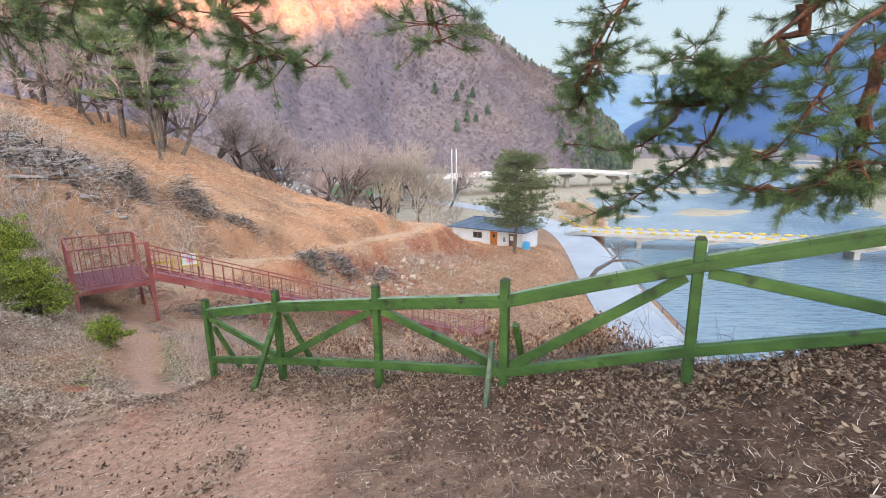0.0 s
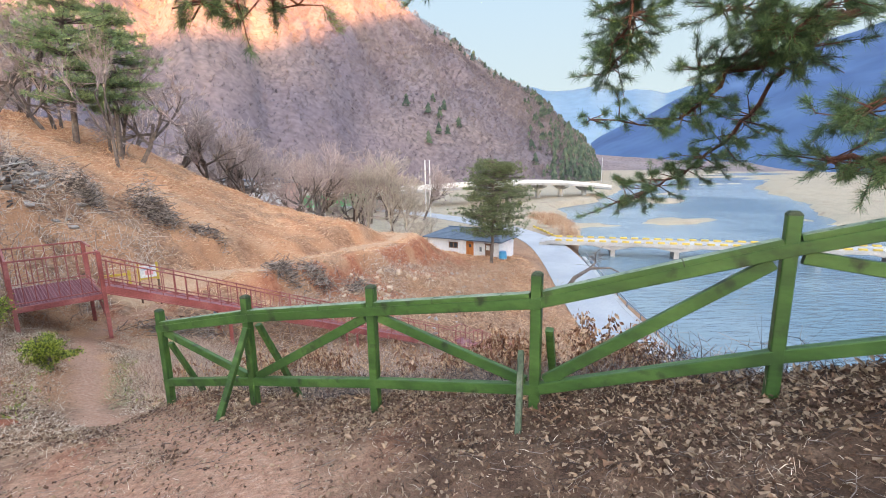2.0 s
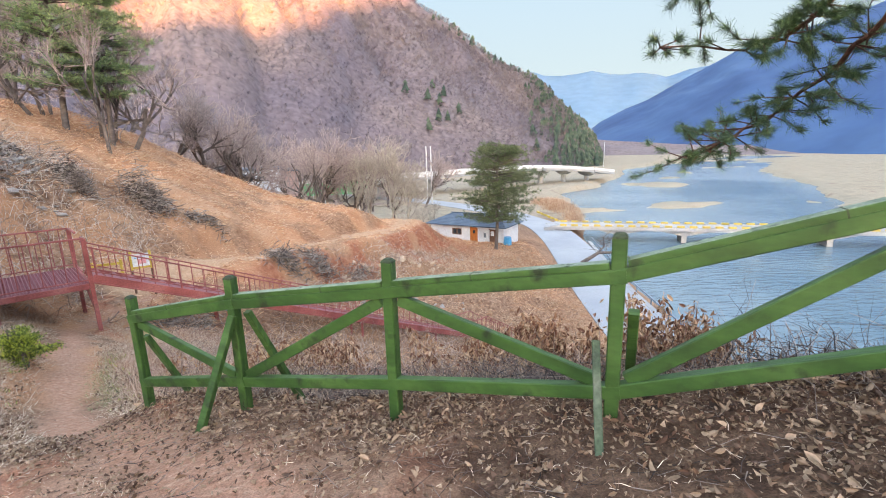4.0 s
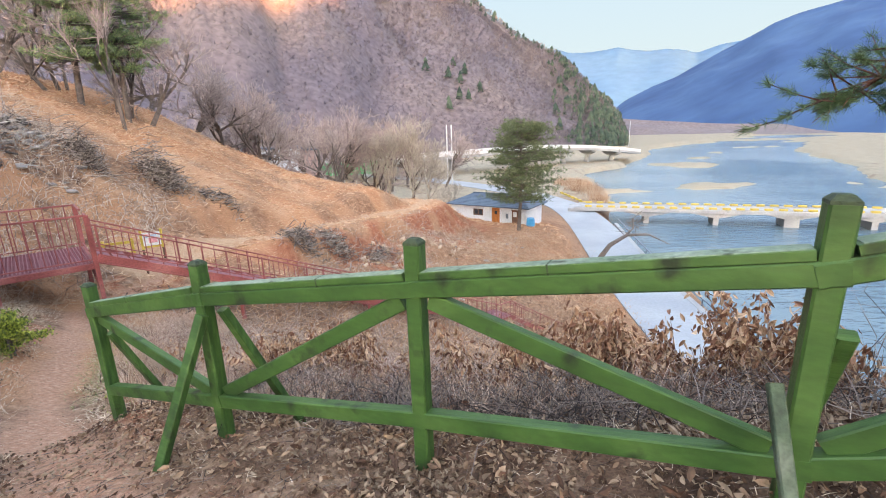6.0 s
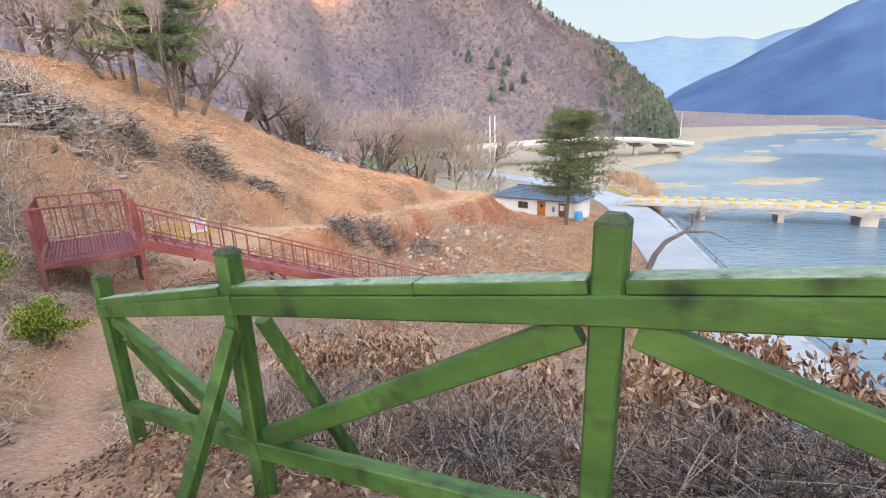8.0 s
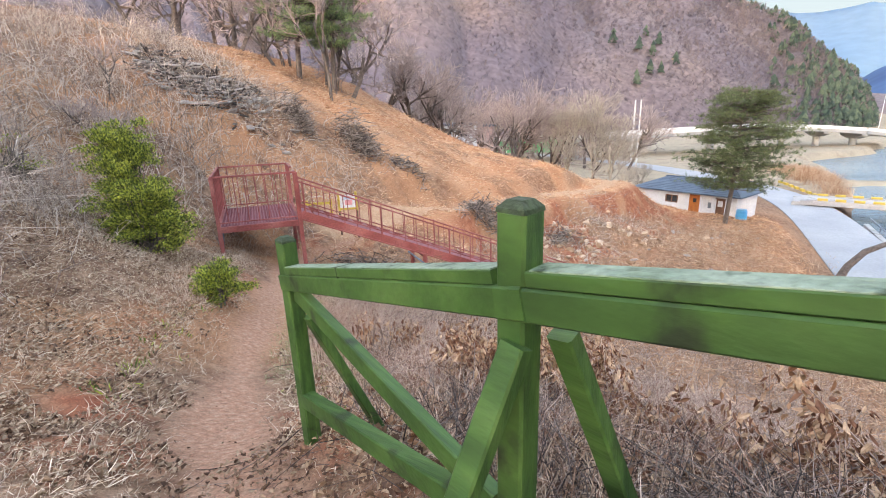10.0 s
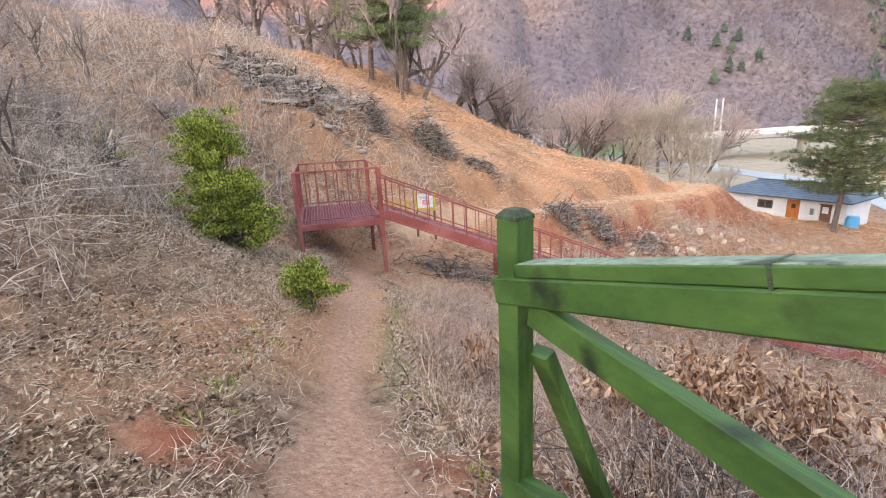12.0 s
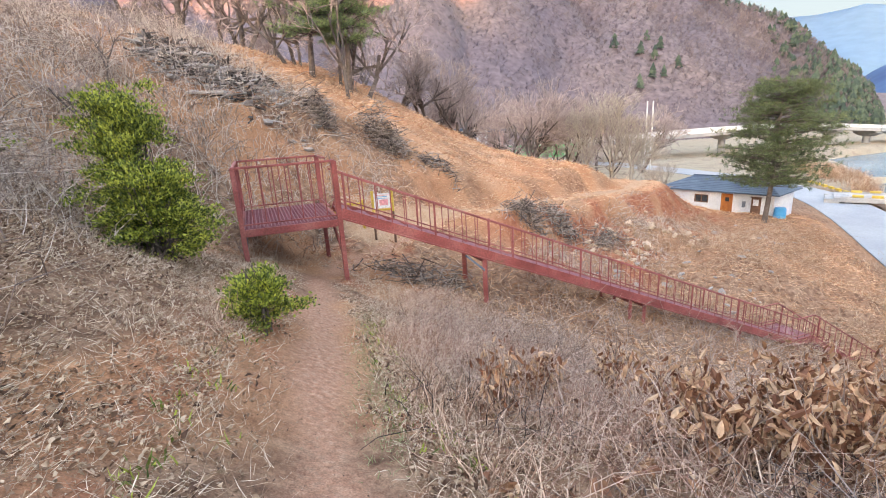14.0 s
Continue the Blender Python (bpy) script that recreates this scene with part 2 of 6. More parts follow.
WATER_Z = -12.0


def hermite(k, v, x):
    """Smooth curve through the knots k; v holds a value, or a row of values, for each knot."""
    x = np.clip(x, k[0], k[-1])
    i = np.clip(np.searchsorted(k, x) - 1, 0, len(k) - 2)
    slope = np.diff(v, axis=0) / (np.diff(k)[:, None] if v.ndim > 1 else np.diff(k))
    m = np.concatenate([slope[:1], (slope[1:] + slope[:-1]) / 2, slope[-1:]])
    h = k[i + 1] - k[i]
    t = (x - k[i]) / h
    idx = np.arange(len(x))
    pick = (lambda a, j: a[j, idx]) if v.ndim > 1 else (lambda a, j: a[j])
    return ((2 * t**3 - 3 * t**2 + 1) * pick(v, i) + (t**3 - 2 * t**2 + t) * h * pick(m, i)
            + (-2 * t**3 + 3 * t**2) * pick(v, i + 1) + (t**3 - t**2) * h * pick(m, i + 1))


def step01(x, a, b):
    t = np.clip((x - a) / (b - a), 0, 1)
    return t * t * (3 - 2 * t)


PATH_LINE = [(0.2, -3), (-.4, 1.5), (-1.6, 3.9), (-3.2, 5.6), (-4.9, 7.1), (-6.2, 8.7), (-7.4, 10.5), (-8.6, 12.2), (-10.0, 14.2), (-10.6, 16.5), (-10.2, 19), (-9.3, 22.3)]
TRACK_LINE = [(-11.2, 18.6), (-9.6, 22.4), (-8.4, 26), (-7.0, 30), (-4.8, 36), (-2.6, 41), (-1.2, 46), (0.6, 49)]
ROAD_LINE = [(12.6, -40), (12.6, 5), (12.8, 18), (13.4, 26), (14.5, 36), (16.2, 46), (17.6, 56), (18.0, 66), (14.5, 78), (8, 90), (-2, 104), (-20, 120), (-60, 140)]


def line_distance(x, y, line):
    best = np.full_like(x, 1e9)
    for (x0, y0), (x1, y1) in zip(line, line[1:]):
        dx, dy = x1 - x0, y1 - y0
        t = np.clip(((x - x0) * dx + (y - y0) * dy) / (dx * dx + dy * dy), 0, 1)
        best = np.minimum(best, np.hypot(x - x0 - t * dx, y - y0 - t * dy))
    return best


SHORE_Y = np.array([-60, 20, 45, 61, 80, 92, 104, 116, 132, 153, 212, 350, 2500.0])
SHORE_X = np.array([16.5, 16.8, 19.6, 21.8, 29, 28.5, 35, 38, 52, 68, 98, 262, 2600.0])
FAR_Y = np.array([-60, 60, 79, 120, 175, 290, 350, 2500.0])
FAR_X = np.array([95, 72, 79, 104, 138, 236, 290, 2900.0])


def height(x, y, rough=True):
    x, y = np.asarray(x, float), np.asarray(y, float)
    shape = x.shape
    x, y = x.ravel(), y.ravel()
    rows = np.array([hermite(KX, r, x) for r in KZ])
    z = hermite(KY, rows, y)
    # the walker's side of the fence
    u = (x - PX) * FU[0] + (y - PY) * FU[1]
    v = (x - PX) * FV[0] + (y - PY) * FV[1]
    near = -1.2 + 0.2 * v + 0.12 * u + 0.27 * np.clip(v - 3.05, 0, 4) ** 1.1
    w = step01(u, -0.9, -0.1) * (1 - step01(u, 3.5, 7)) * step01(v, -4.2, -2.9) * (1 - step01(v, 7, 11))
    z = z * (1 - w) + near * w
    # trodden path and track
    d = line_distance(x, y, PATH_LINE)
    z = z - 0.13 * (1 - step01(d, 0.15, 0.75)) * step01(-v, 0.8, 3.5)
    # hill at the back of the sections, plain and river
    below = x - np.interp(y, [p[1] for p in TRACK_LINE], [p[0] for p in TRACK_LINE])
    bench = step01(y, 20, 24) * (1 - step01(y, 42, 47))
    track_z = np.interp(y, [20, 22.4, 26, 30, 36, 41, 46], [-3.7, -3.95, -4.5, -5.05, -5.7, -6.15, -6.6])
    flat = bench * (1 - step01(np.abs(below - .4), 1.2, 2.6))
    z = z * (1 - flat) + track_z * flat - bench * 1.0 * step01(below, 1.9, 3.4) * (1 - step01(below, 6, 10))
    z = z + .6 * np.exp(-((x + .2) / 2.4) ** 2 - ((y - 46.3) / 2.2) ** 2)
    left = np.clip(-40 - x, 0, 200)
    z = z + 0.25 * left * (1 - step01(y, 40, 75)) * (1 - step01(left, 150, 240))
    if rough:
        near_w = 1 - step01(np.hypot(x + 2, y - 8), 40, 70)
        walk_w = 0.2 + 0.8 * step01(d, 0.3, 1.2)
        z = z + near_w * walk_w * ((fbm(x * .7, y * .7, 3, 2) - .5) * .28 + (fbm(x * 3.1 + .7 * y, y * 3.1 - .6 * x, 3, 9) - .5) * .1 * step01(d, .2, 1.0))
        z = z + step01(y, 17, 22) * (1 - step01(y, 45, 52)) * (1 - step01(x, 9, 11.5)) * step01(x, -30, -22) * ((fbm(x * .3, y * .3, 4, 15) - .5) * .32 + (fbm(x * 1.1, y * 1.1, 3, 19) - .5) * .35) * step01(line_distance(x, y, TRACK_LINE), .5, 2.5)
        z = z + step01(y, 27, 30) * (1 - step01(y, 42, 46)) * step01(below, 2.2, 3.6) * (1 - step01(x, 9, 11.5)) * ((fbm(x * .75, y * .75, 4, 25) - .5) * 1.3)
        z = z + (1 - step01(u, -2.5, -0.5)) * near_w * (fbm(x * .35, y * .35, 3, 5) - .5) * .5 * step01(line_distance(x, y, ROAD_LINE), 3, 5) * step01(d, 0.4, 1.5)
    rd = line_distance(x, y, ROAD_LINE)
    road_z = np.interp(y, [20, 45, 60, 75], [-11.3, -11.1, -10.7, -10.45])
    z = z + (road_z - 0.05 - z) * (1 - step01(rd, 2.4, 3.6)) * (y > -50)
    # river bed between its banks
    wob = (fbm(x * .06, y * .06, 3, 4) - .5) * 8 * step01(y, 60, 120)
    sx, fx = np.interp(y, SHORE_Y, SHORE_X) + wob, np.interp(y, FAR_Y, FAR_X) + wob * 1.5
    inside = step01(x, sx - 1.5, sx + 2.5) * (1 - step01(x, fx - 3, fx + 2))
    bars = step01(fbm(x * .028, y * .045, 4, 8), .62, .7) * step01(y, 70, 85)
    bed = -13.4 + 1.75 * bars
    z = np.where(y > -80, z + (bed - z) * inside, z)
    out = (x > fx) & (y > -80)
    z = np.where(out, -11.3 + (fbm(x * .05, y * .05, 3, 6) - .5) * 0.8, z)
    return z.reshape(shape)


def ground_at(x, y):
    return float(height(np.array([x]), np.array([y]))[0])


def growing(a, b, steps):
    return np.array([a + (b - a) * (k / steps) ** 2.6 for k in range(1, steps + 1)])


gx = np.concatenate([-growing(150, 2600, 14)[::-1], np.arange(-150, -40, 4.0), np.arange(-40, -13, .5), np.arange(-13, 7, .14), np.arange(7, 24, .4), np.arange(24, 150, 3.0), growing(150, 2800, 24)])
gy = np.concatenate([-growing(60, 700, 8)[::-1], np.arange(-60, -6, 3.0), np.arange(-6, 26, .14), np.arange(26, 60, .4), np.arange(60, 160, 2.5), np.arange(160, 400, 8.0), growing(400, 3200, 12)])
GX, GY = np.meshgrid(gx, gy)
GZ = height(GX, GY)
nx, ny = len(gx), len(gy)
idx = np.arange(nx * ny).reshape(ny, nx)
quads = np.stack([idx[:-1, :-1], idx[:-1, 1:], idx[1:, 1:], idx[1:, :-1]], -1).reshape(-1, 4)
ground_mesh = smooth(np_mesh("ground", np.stack([GX.ravel(), GY.ravel(), GZ.ravel()], -1), quads))


def below_track(x, y):
    return x - np.interp(y, [p[1] for p in TRACK_LINE], [p[0] for p in TRACK_LINE])


def soil_masks(x, y):
    """Bare path, russet cleared slope, and sandy river flats, from 0 to 1."""
    d = line_distance(x, y, PATH_LINE)
    v = (x - PX) * FV[0] + (y - PY) * FV[1]
    u = (x - PX) * FU[0] + (y - PY) * FU[1]
    wob = fbm(x * 1.3, y * 1.3, 3, 12) - .5
    path = 1 - step01(d + wob * .5, .1, .46)
    path = np.maximum(path, .75 * (1 - step01(np.abs(u - 1.9 - wob) + 0 * v, .3, 1.3)) * step01(v, -3.5, -1.5) * (1 - step01(v, 1.0, 4)))
    track = 1 - step01(line_distance(x, y, TRACK_LINE) + wob * .6, .35, .95)
    red = (1 - step01(np.hypot((x + 5.65) / .42, (y - 6.45) / .3) + wob * 2.6, .6, 1.1))
    red = np.maximum(red, .7 * step01(fbm(x * 1.7, y * 1.7, 4, 37), .52, .62) * step01(d, .25, .5) * (1 - step01(d, .8, 1.5)) * step01(y, 3, 5))
    red = np.maximum(red, .9 * step01(fbm(x * .5, y * .5, 4, 53), .4, .54) * step01(below_track(x, y), 1.2, 2.2) * (1 - step01(below_track(x, y), 5, 8)) * step01(y, 20, 23) * (1 - step01(y, 46, 50)))
    mott = step01(fbm(x * .33 + 4, y * .33, 4, 77), .42, .6)
    patch = step01(fbm(x * .6, y * .6, 4, 31), .46, .58) * step01(y, 4.5, 6)
    russet = step01(y + x * .35 + wob * 4, 13, 19) * (1 - step01(y, 52, 60)) * step01(x, -42, -30)
    russet = russet * (1 - .75 * (1 - step01(np.hypot((x + 13.5) / 5.5, (y - 20) / 4.5) + wob * .5, .75, 1.1)))
    russet = russet * (.3 + .7 * mott) * (1 - .65 * step01(below_track(x, y), 1.6, 4))
    patch = np.maximum(patch, 1.2 * (1 - step01(np.hypot((x + 5.65) / .5, (y - 6.45) / .36) + wob * .8, .6, 1.1)))
    russet = russet * step01(y + 1.2 * x + wob * 3, -1.5, 1.5)
    russet = np.maximum(russet, patch * .8 * step01(-x, 5, 7))
    flats = np.maximum(step01(y, 62, 80), step01(x, 60, 75)) * (1 - step01(-x, 20, 60) * (1 - step01(y, 60, 80)))
    # Shade of the overhanging pine, painted as darker ground on the right.
    pine_shade = step01(v + wob * 2.2 - .25 * u, -.6, 1.6) * step01(u, -1.4, -.6) * (1 - step01(u, 4, 8)) * (1 - step01(v, 9, 13)) * (1 - .6 * path)
    return path, russet, flats, track, red, pine_shade


for key, arr in zip(("path", "russet", "flats", "track", "red", "pine_shade"), soil_masks(GX.ravel(), GY.ravel())):
    ground_mesh.attributes.new(key, "FLOAT", "POINT").data.foreach_set("value", arr.astype(np.float32))


def ground_material():
    m = bpy.data.materials.new("hillside_soil")
    m.use_nodes = True
    n, l = m.node_tree.nodes, m.node_tree.links
    bsdf = n["Principled BSDF"]
    bsdf.inputs["Roughness"].default_value = 0.95
    bsdf.inputs["Specular IOR Level"].default_value = 0.15
    co = n.new("ShaderNodeTexCoord").outputs["Object"]

    def noise_tex(scale, detail):
        t = n.new("ShaderNodeTexNoise")
        t.inputs["Scale"].default_value, t.inputs["Detail"].default_value = scale, detail
        l.new(co, t.inputs["Vector"])
        return t.outputs["Fac"]

    def ramp(fac, *stops):
        r = n.new("ShaderNodeValToRGB")
        el = r.color_ramp.elements
        while len(el) < len(stops):
            el.new(0.5)
        for e, (p, c) in zip(el, stops):
            e.position, e.color = p, (*c, 1)
        l.new(fac, r.inputs[0])
        return r.outputs[0]

    def mix(fac, a, b, mode="MIX"):
        x = n.new("ShaderNodeMix")
        x.data_type, x.blend_type = "RGBA", mode
        if isinstance(fac, float):
            x.inputs[0].default_value = fac
        else:
            l.new(fac, x.inputs[0])
        l.new(a, x.inputs[6])
        l.new(b, x.inputs[7])
        return x.outputs[2]

    def attr(name):
        a = n.new("ShaderNodeAttribute")
        a.attribute_name = name
        return a.outputs["Fac"]
    mid, fine, wide = noise_tex(4.5, 9), noise_tex(75, 5), noise_tex(.3, 6)
    duff = ramp(mid, (.3, (.105, .052, .034)), (.5, (.24, .135, .088)), (.7, (.38, .235, .16)))
    soil = ramp(noise_tex(16, 8), (.3, (.35, .165, .105)), (.52, (.42, .22, .148)), (.72, (.47, .28, .195)))
    rust = ramp(wide, (.3, (.36, .155, .08)), (.5, (.49, .24, .13)), (.7, (.52, .305, .19)))
    sand = ramp(wide, (.3, (.28, .225, .165)), (.55, (.35, .285, .21)), (.7, (.25, .18, .13)))
    col = mix(attr("russet"), duff, rust)
    redsoil = ramp(mid, (.3, (.25, .075, .042)), (.55, (.37, .13, .072)), (.7, (.46, .215, .13)))
    trodden = ramp(mid, (.3, (.42, .235, .14)), (.7, (.49, .305, .195)))
    col = mix(attr("red"), col, redsoil)
    col = mix(attr("path"), col, soil)
    col = mix(attr("track"), col, trodden)
    # Dark soil tones that stand for the shade under the pine.
    shade_soil = ramp(mid, (.3, (.065, .034, .023)), (.5, (.125, .068, .044)), (.7, (.2, .115, .076)))
    col = mix(attr("pine_shade"), col, shade_soil)
    col = mix(attr("flats"), col, sand)
    grain = ramp(fine, (.32, (.68, .68, .68)), (.68, (1.2, 1.2, 1.2)))
    col = mix(1.0, col, grain, "MULTIPLY")
    crumbs = ramp(noise_tex(21, 7), (.34, (.78, .78, .78)), (.66, (1.12, 1.12, 1.12)))
    col = mix(1.0, col, crumbs, "MULTIPLY")
    l.new(col, bsdf.inputs["Base Color"])
    b = n.new("ShaderNodeBump")
    b.inputs["Strength"].default_value, b.inputs["Distance"].default_value = 0.9, 0.02
    l.new(fine, b.inputs["Height"])
    l.new(b.outputs[0], bsdf.inputs["Normal"])
    return m


ground_mesh.materials.append(ground_material())
ground = tagged(new("ground", ground_mesh), "sloping red-brown hillside soil running down to river flats", "ground", kind="structure")


# ---------- river ----------
def water_material():
    m = bpy.data.materials.new("river_water")
    m.use_nodes = True
    n, l = m.node_tree.nodes, m.node_tree.links
    bsdf = n["Principled BSDF"]
    bsdf.inputs["Roughness"].default_value = 0.16
    bsdf.inputs["IOR"].default_value = 1.33
    bsdf.inputs["Specular IOR Level"].default_value = 0.5
    co = n.new("ShaderNodeTexCoord").outputs["Object"]
    t = n.new("ShaderNodeTexNoise")
    t.inputs["Scale"].default_value, t.inputs["Detail"].default_value = 0.03, 5
    l.new(co, t.inputs["Vector"])
    r = n.new("ShaderNodeValToRGB")
    r.color_ramp.elements[0].position, r.color_ramp.elements[0].color = .38, (.075, .135, .17, 1)
    r.color_ramp.elements[1].position, r.color_ramp.elements[1].color = .6, (.19, .245, .27, 1)
    l.new(t.outputs["Fac"], r.inputs[0])
    l.new(r.outputs[0], bsdf.inputs["Base Color"])
    w = n.new("ShaderNodeTexNoise")
    mp = n.new("ShaderNodeMapping")
    mp.inputs["Scale"].default_value = (0.5, 1.6, 1)
    l.new(co, mp.inputs[0])
    w.inputs["Scale"].default_value, w.inputs["Detail"].default_value = 1.3, 5
    l.new(mp.outputs[0], w.inputs["Vector"])
    b = n.new("ShaderNodeBump")
    b.inputs["Strength"].default_value, b.inputs["Distance"].default_value = 0.9, 0.2
    l.new(w.outputs["Fac"], b.inputs["Height"])
    l.new(b.outputs[0], bsdf.inputs["Normal"])
    return m


wx, wy = np.meshgrid(np.linspace(8, 900, 60), np.linspace(-150, 900, 60))
wi = np.arange(3600).reshape(60, 60)
water_mesh = np_mesh("water", np.stack([wx.ravel(), wy.ravel(), np.full(3600, WATER_Z)], -1), np.stack([wi[:-1, :-1], wi[:-1, 1:], wi[1:, 1:], wi[1:, :-1]], -1).reshape(-1, 4))
water_mesh.materials.append(water_material())
water = tagged(new("water", water_mesh), "pale blue shallow river reflecting the evening sky", "river", kind="structure")

# ---------- road beside the river ----------
def ribbon(line, half, lift, zs):
    s, pts = Shape(), []
    fine = []
    for (x0, y0), (x1, y1) in zip(line, line[1:]):
        k = max(2, int(math.hypot(x1 - x0, y1 - y0) / 2))
        fine += [(x0 + (x1 - x0) * i / k, y0 + (y1 - y0) * i / k) for i in range(k)]
    fine.append(line[-1])
    arr = np.array(fine)
    for _ in range(6):
        arr[1:-1] = (arr[:-2] + 2 * arr[1:-1] + arr[2:]) / 4
    for i, (x, y) in enumerate(arr):
        d = arr[min(i + 1, len(arr) - 1)] - arr[max(i - 1, 0)]
        d = d / np.hypot(*d)
        z = zs(y) + lift
        pts += [(x - d[1] * half, y + d[0] * half, z), (x + d[1] * half, y - d[0] * half, z), (x + d[1] * half, y - d[0] * half, z - .5), (x - d[1] * half, y + d[0] * half, z - .5)]
    f = []
    for i in range(len(arr) - 1):
        a, b = i * 4, i * 4 + 4
        f += [(a + j, a + (j + 1) % 4, b + (j + 1) % 4, b + j) for j in range(4)]
    return s.add(pts, f)


def road_height(y):
    return float(np.interp(y, [20, 45, 60, 75], [-11.3, -11.1, -10.7, -10.45]))


road = part("road", ribbon(ROAD_LINE[1:], 2.4, 0.03, road_height), ROADC)
tagged(road, "pale grey concrete road following the river bank", "road", kind="structure")

# ---------- mountains ----------
def mountain(name, a0, a1, foot, ridge, rise, seed, mat, label, na=110, nr=40, rough=0.12):
    """A ridge seen from the hillside: bearing a0..a1 in degrees, with foot and ridge distance and ridge height as functions of the bearing."""
    A, R = np.meshgrid(np.radians(np.linspace(a0, a1, na)), np.linspace(0, 1.35, nr))
    deg = np.degrees(A)
    f, g, h = foot(deg), ridge(deg), rise(deg)
    dist = f + (g - f) * R
    x, y = np.sin(A) * dist, np.cos(A) * dist + 3
    prof = np.where(R < 1, R ** 0.92, 1 - (R - 1) * 1.2)
    z = -12.5 + (h + 12.5) * prof
    gully = fbm(deg * .2 + R * 1.2 + 9, R * 2.2, 5, seed) - .5
    z = z + (h + 12.5) * rough * 2 * gully * np.clip(prof * 1.6, 0, 1) * (0.35 + 0.65 * (R < .93)) 
    i = np.arange(na * nr).reshape(nr, na)
    me = smooth(np_mesh(name, np.stack([x.ravel(), y.ravel(), z.ravel()], -1), np.stack([i[:-1, :-1], i[:-1, 1:], i[1:, 1:], i[1:, :-1]], -1).reshape(-1, 4)))
    me.materials.append(mat)
    return tagged(new(name, me), label, "mountain", kind="structure"), (x, y, z, R, deg)


def curve(*pairs):
    xs, ys = np.array([p[0] for p in pairs], float), np.array([p[1] for p in pairs], float)
    return lambda d: np.interp(d, xs, ys)


# Mauve-brown of the woods, shifted towards blue to paint in some haze.
WOODS = material("leafless_wooded_slope", [(0.098, 0.084, 0.107), (0.145, 0.113, 0.12), (0.185, 0.138, 0.129)], 0.012, 0.5, 0.95, 0.3)
# Blue of the distance haze is put straight into this base colour.
HAZEBLUE = material("haze_blue_forest", [(0.017, 0.053, 0.13), (0.026, 0.072, 0.16), (0.038, 0.092, 0.185)], 0.012, 0.05, 0.95, 0.0, grain=.3)
# Thicker haze for the farther hills, painted as a paler blue base.
HAZEPALE = material("haze_pale_blue_hills", [(0.075, 0.152, 0.245), (0.1, 0.19, 0.285)], 0.004, 0.03, 0.95, 0.0, grain=.3)
mtn, MT = mountain("mountain_north", -100, 22.7, curve((-100, 90), (-40, 100), (-10, 150), (12, 190), (22, 240)), curve((-100, 300), (-30, 430), (1, 420), (15, 370), (21.5, 330)),
                   curve((-100, 90), (-60, 130), (-25, 215), (-12, 190), (1, 122), (6, 92), (8.5, 76), (12.4, 54), (15.4, 41), (17.9, 27), (20.3, 13), (21.5, 5), (22.7, -11)), 3, WOODS, "steep mountain of leafless mauve-brown woods, sunlit at its top", 260, 90, 0.2)
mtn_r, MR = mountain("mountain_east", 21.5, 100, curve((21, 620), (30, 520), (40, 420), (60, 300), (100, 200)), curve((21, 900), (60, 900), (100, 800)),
                     curve((21.5, 25), (22.4, 36), (25, 56), (27.2, 69), (29.1, 86), (30.4, 97), (33.3, 118), (35.3, 134), (37.1, 143), (40, 152), (44, 166), (50, 195), (70, 240), (100, 250)), 11, HAZEBLUE, "shaded mountainside across the river, coloured blue for haze", 200, 70, 0.07)
mtn_f, MF = mountain("mountain_far", 8, 40, curve((8, 1300), (40, 1300)), curve((8, 1900), (40, 1900)), curve((8, 285), (14.8, 271), (16, 256), (17.8, 250), (19.5, 252), (21.2, 260), (22.5, 248), (24.4, 237), (26, 240), (27.5, 235), (29, 221), (31.2, 243), (33, 246), (40, 290)), 21, HAZEPALE, "hills at the end of the valley, coloured pale blue for haze", 90, 20, 0.06)
strip, MS = mountain("riverside_woods", 18, 75, curve((18, 420), (75, 380)), curve((18, 480), (75, 460)), curve((18, 7), (23.3, 3.5), (27, .5), (32, -3.5), (38.5, -5.5), (75, -6)), 27, WOODS, "low mauve-brown woods at the far end of the river flats", 120, 14, 0.3)
# Unseen ridge added at the back; its crest sets where sunlight reaches ahead.
back, MB = mountain("mountain_south", 105, 255, curve((105, 700), (255, 700)), curve((105, 1500), (255, 1500)), curve((105, 600), (152, 600), (164, 430), (169, 300), (171.5, 250), (172.5, 207), (174.4, 189), (180, 182), (200, 200), (255, 180)), 5, WOODS, "unseen wooded ridge behind, added to hide the low sun", 160, 24, 0.02)

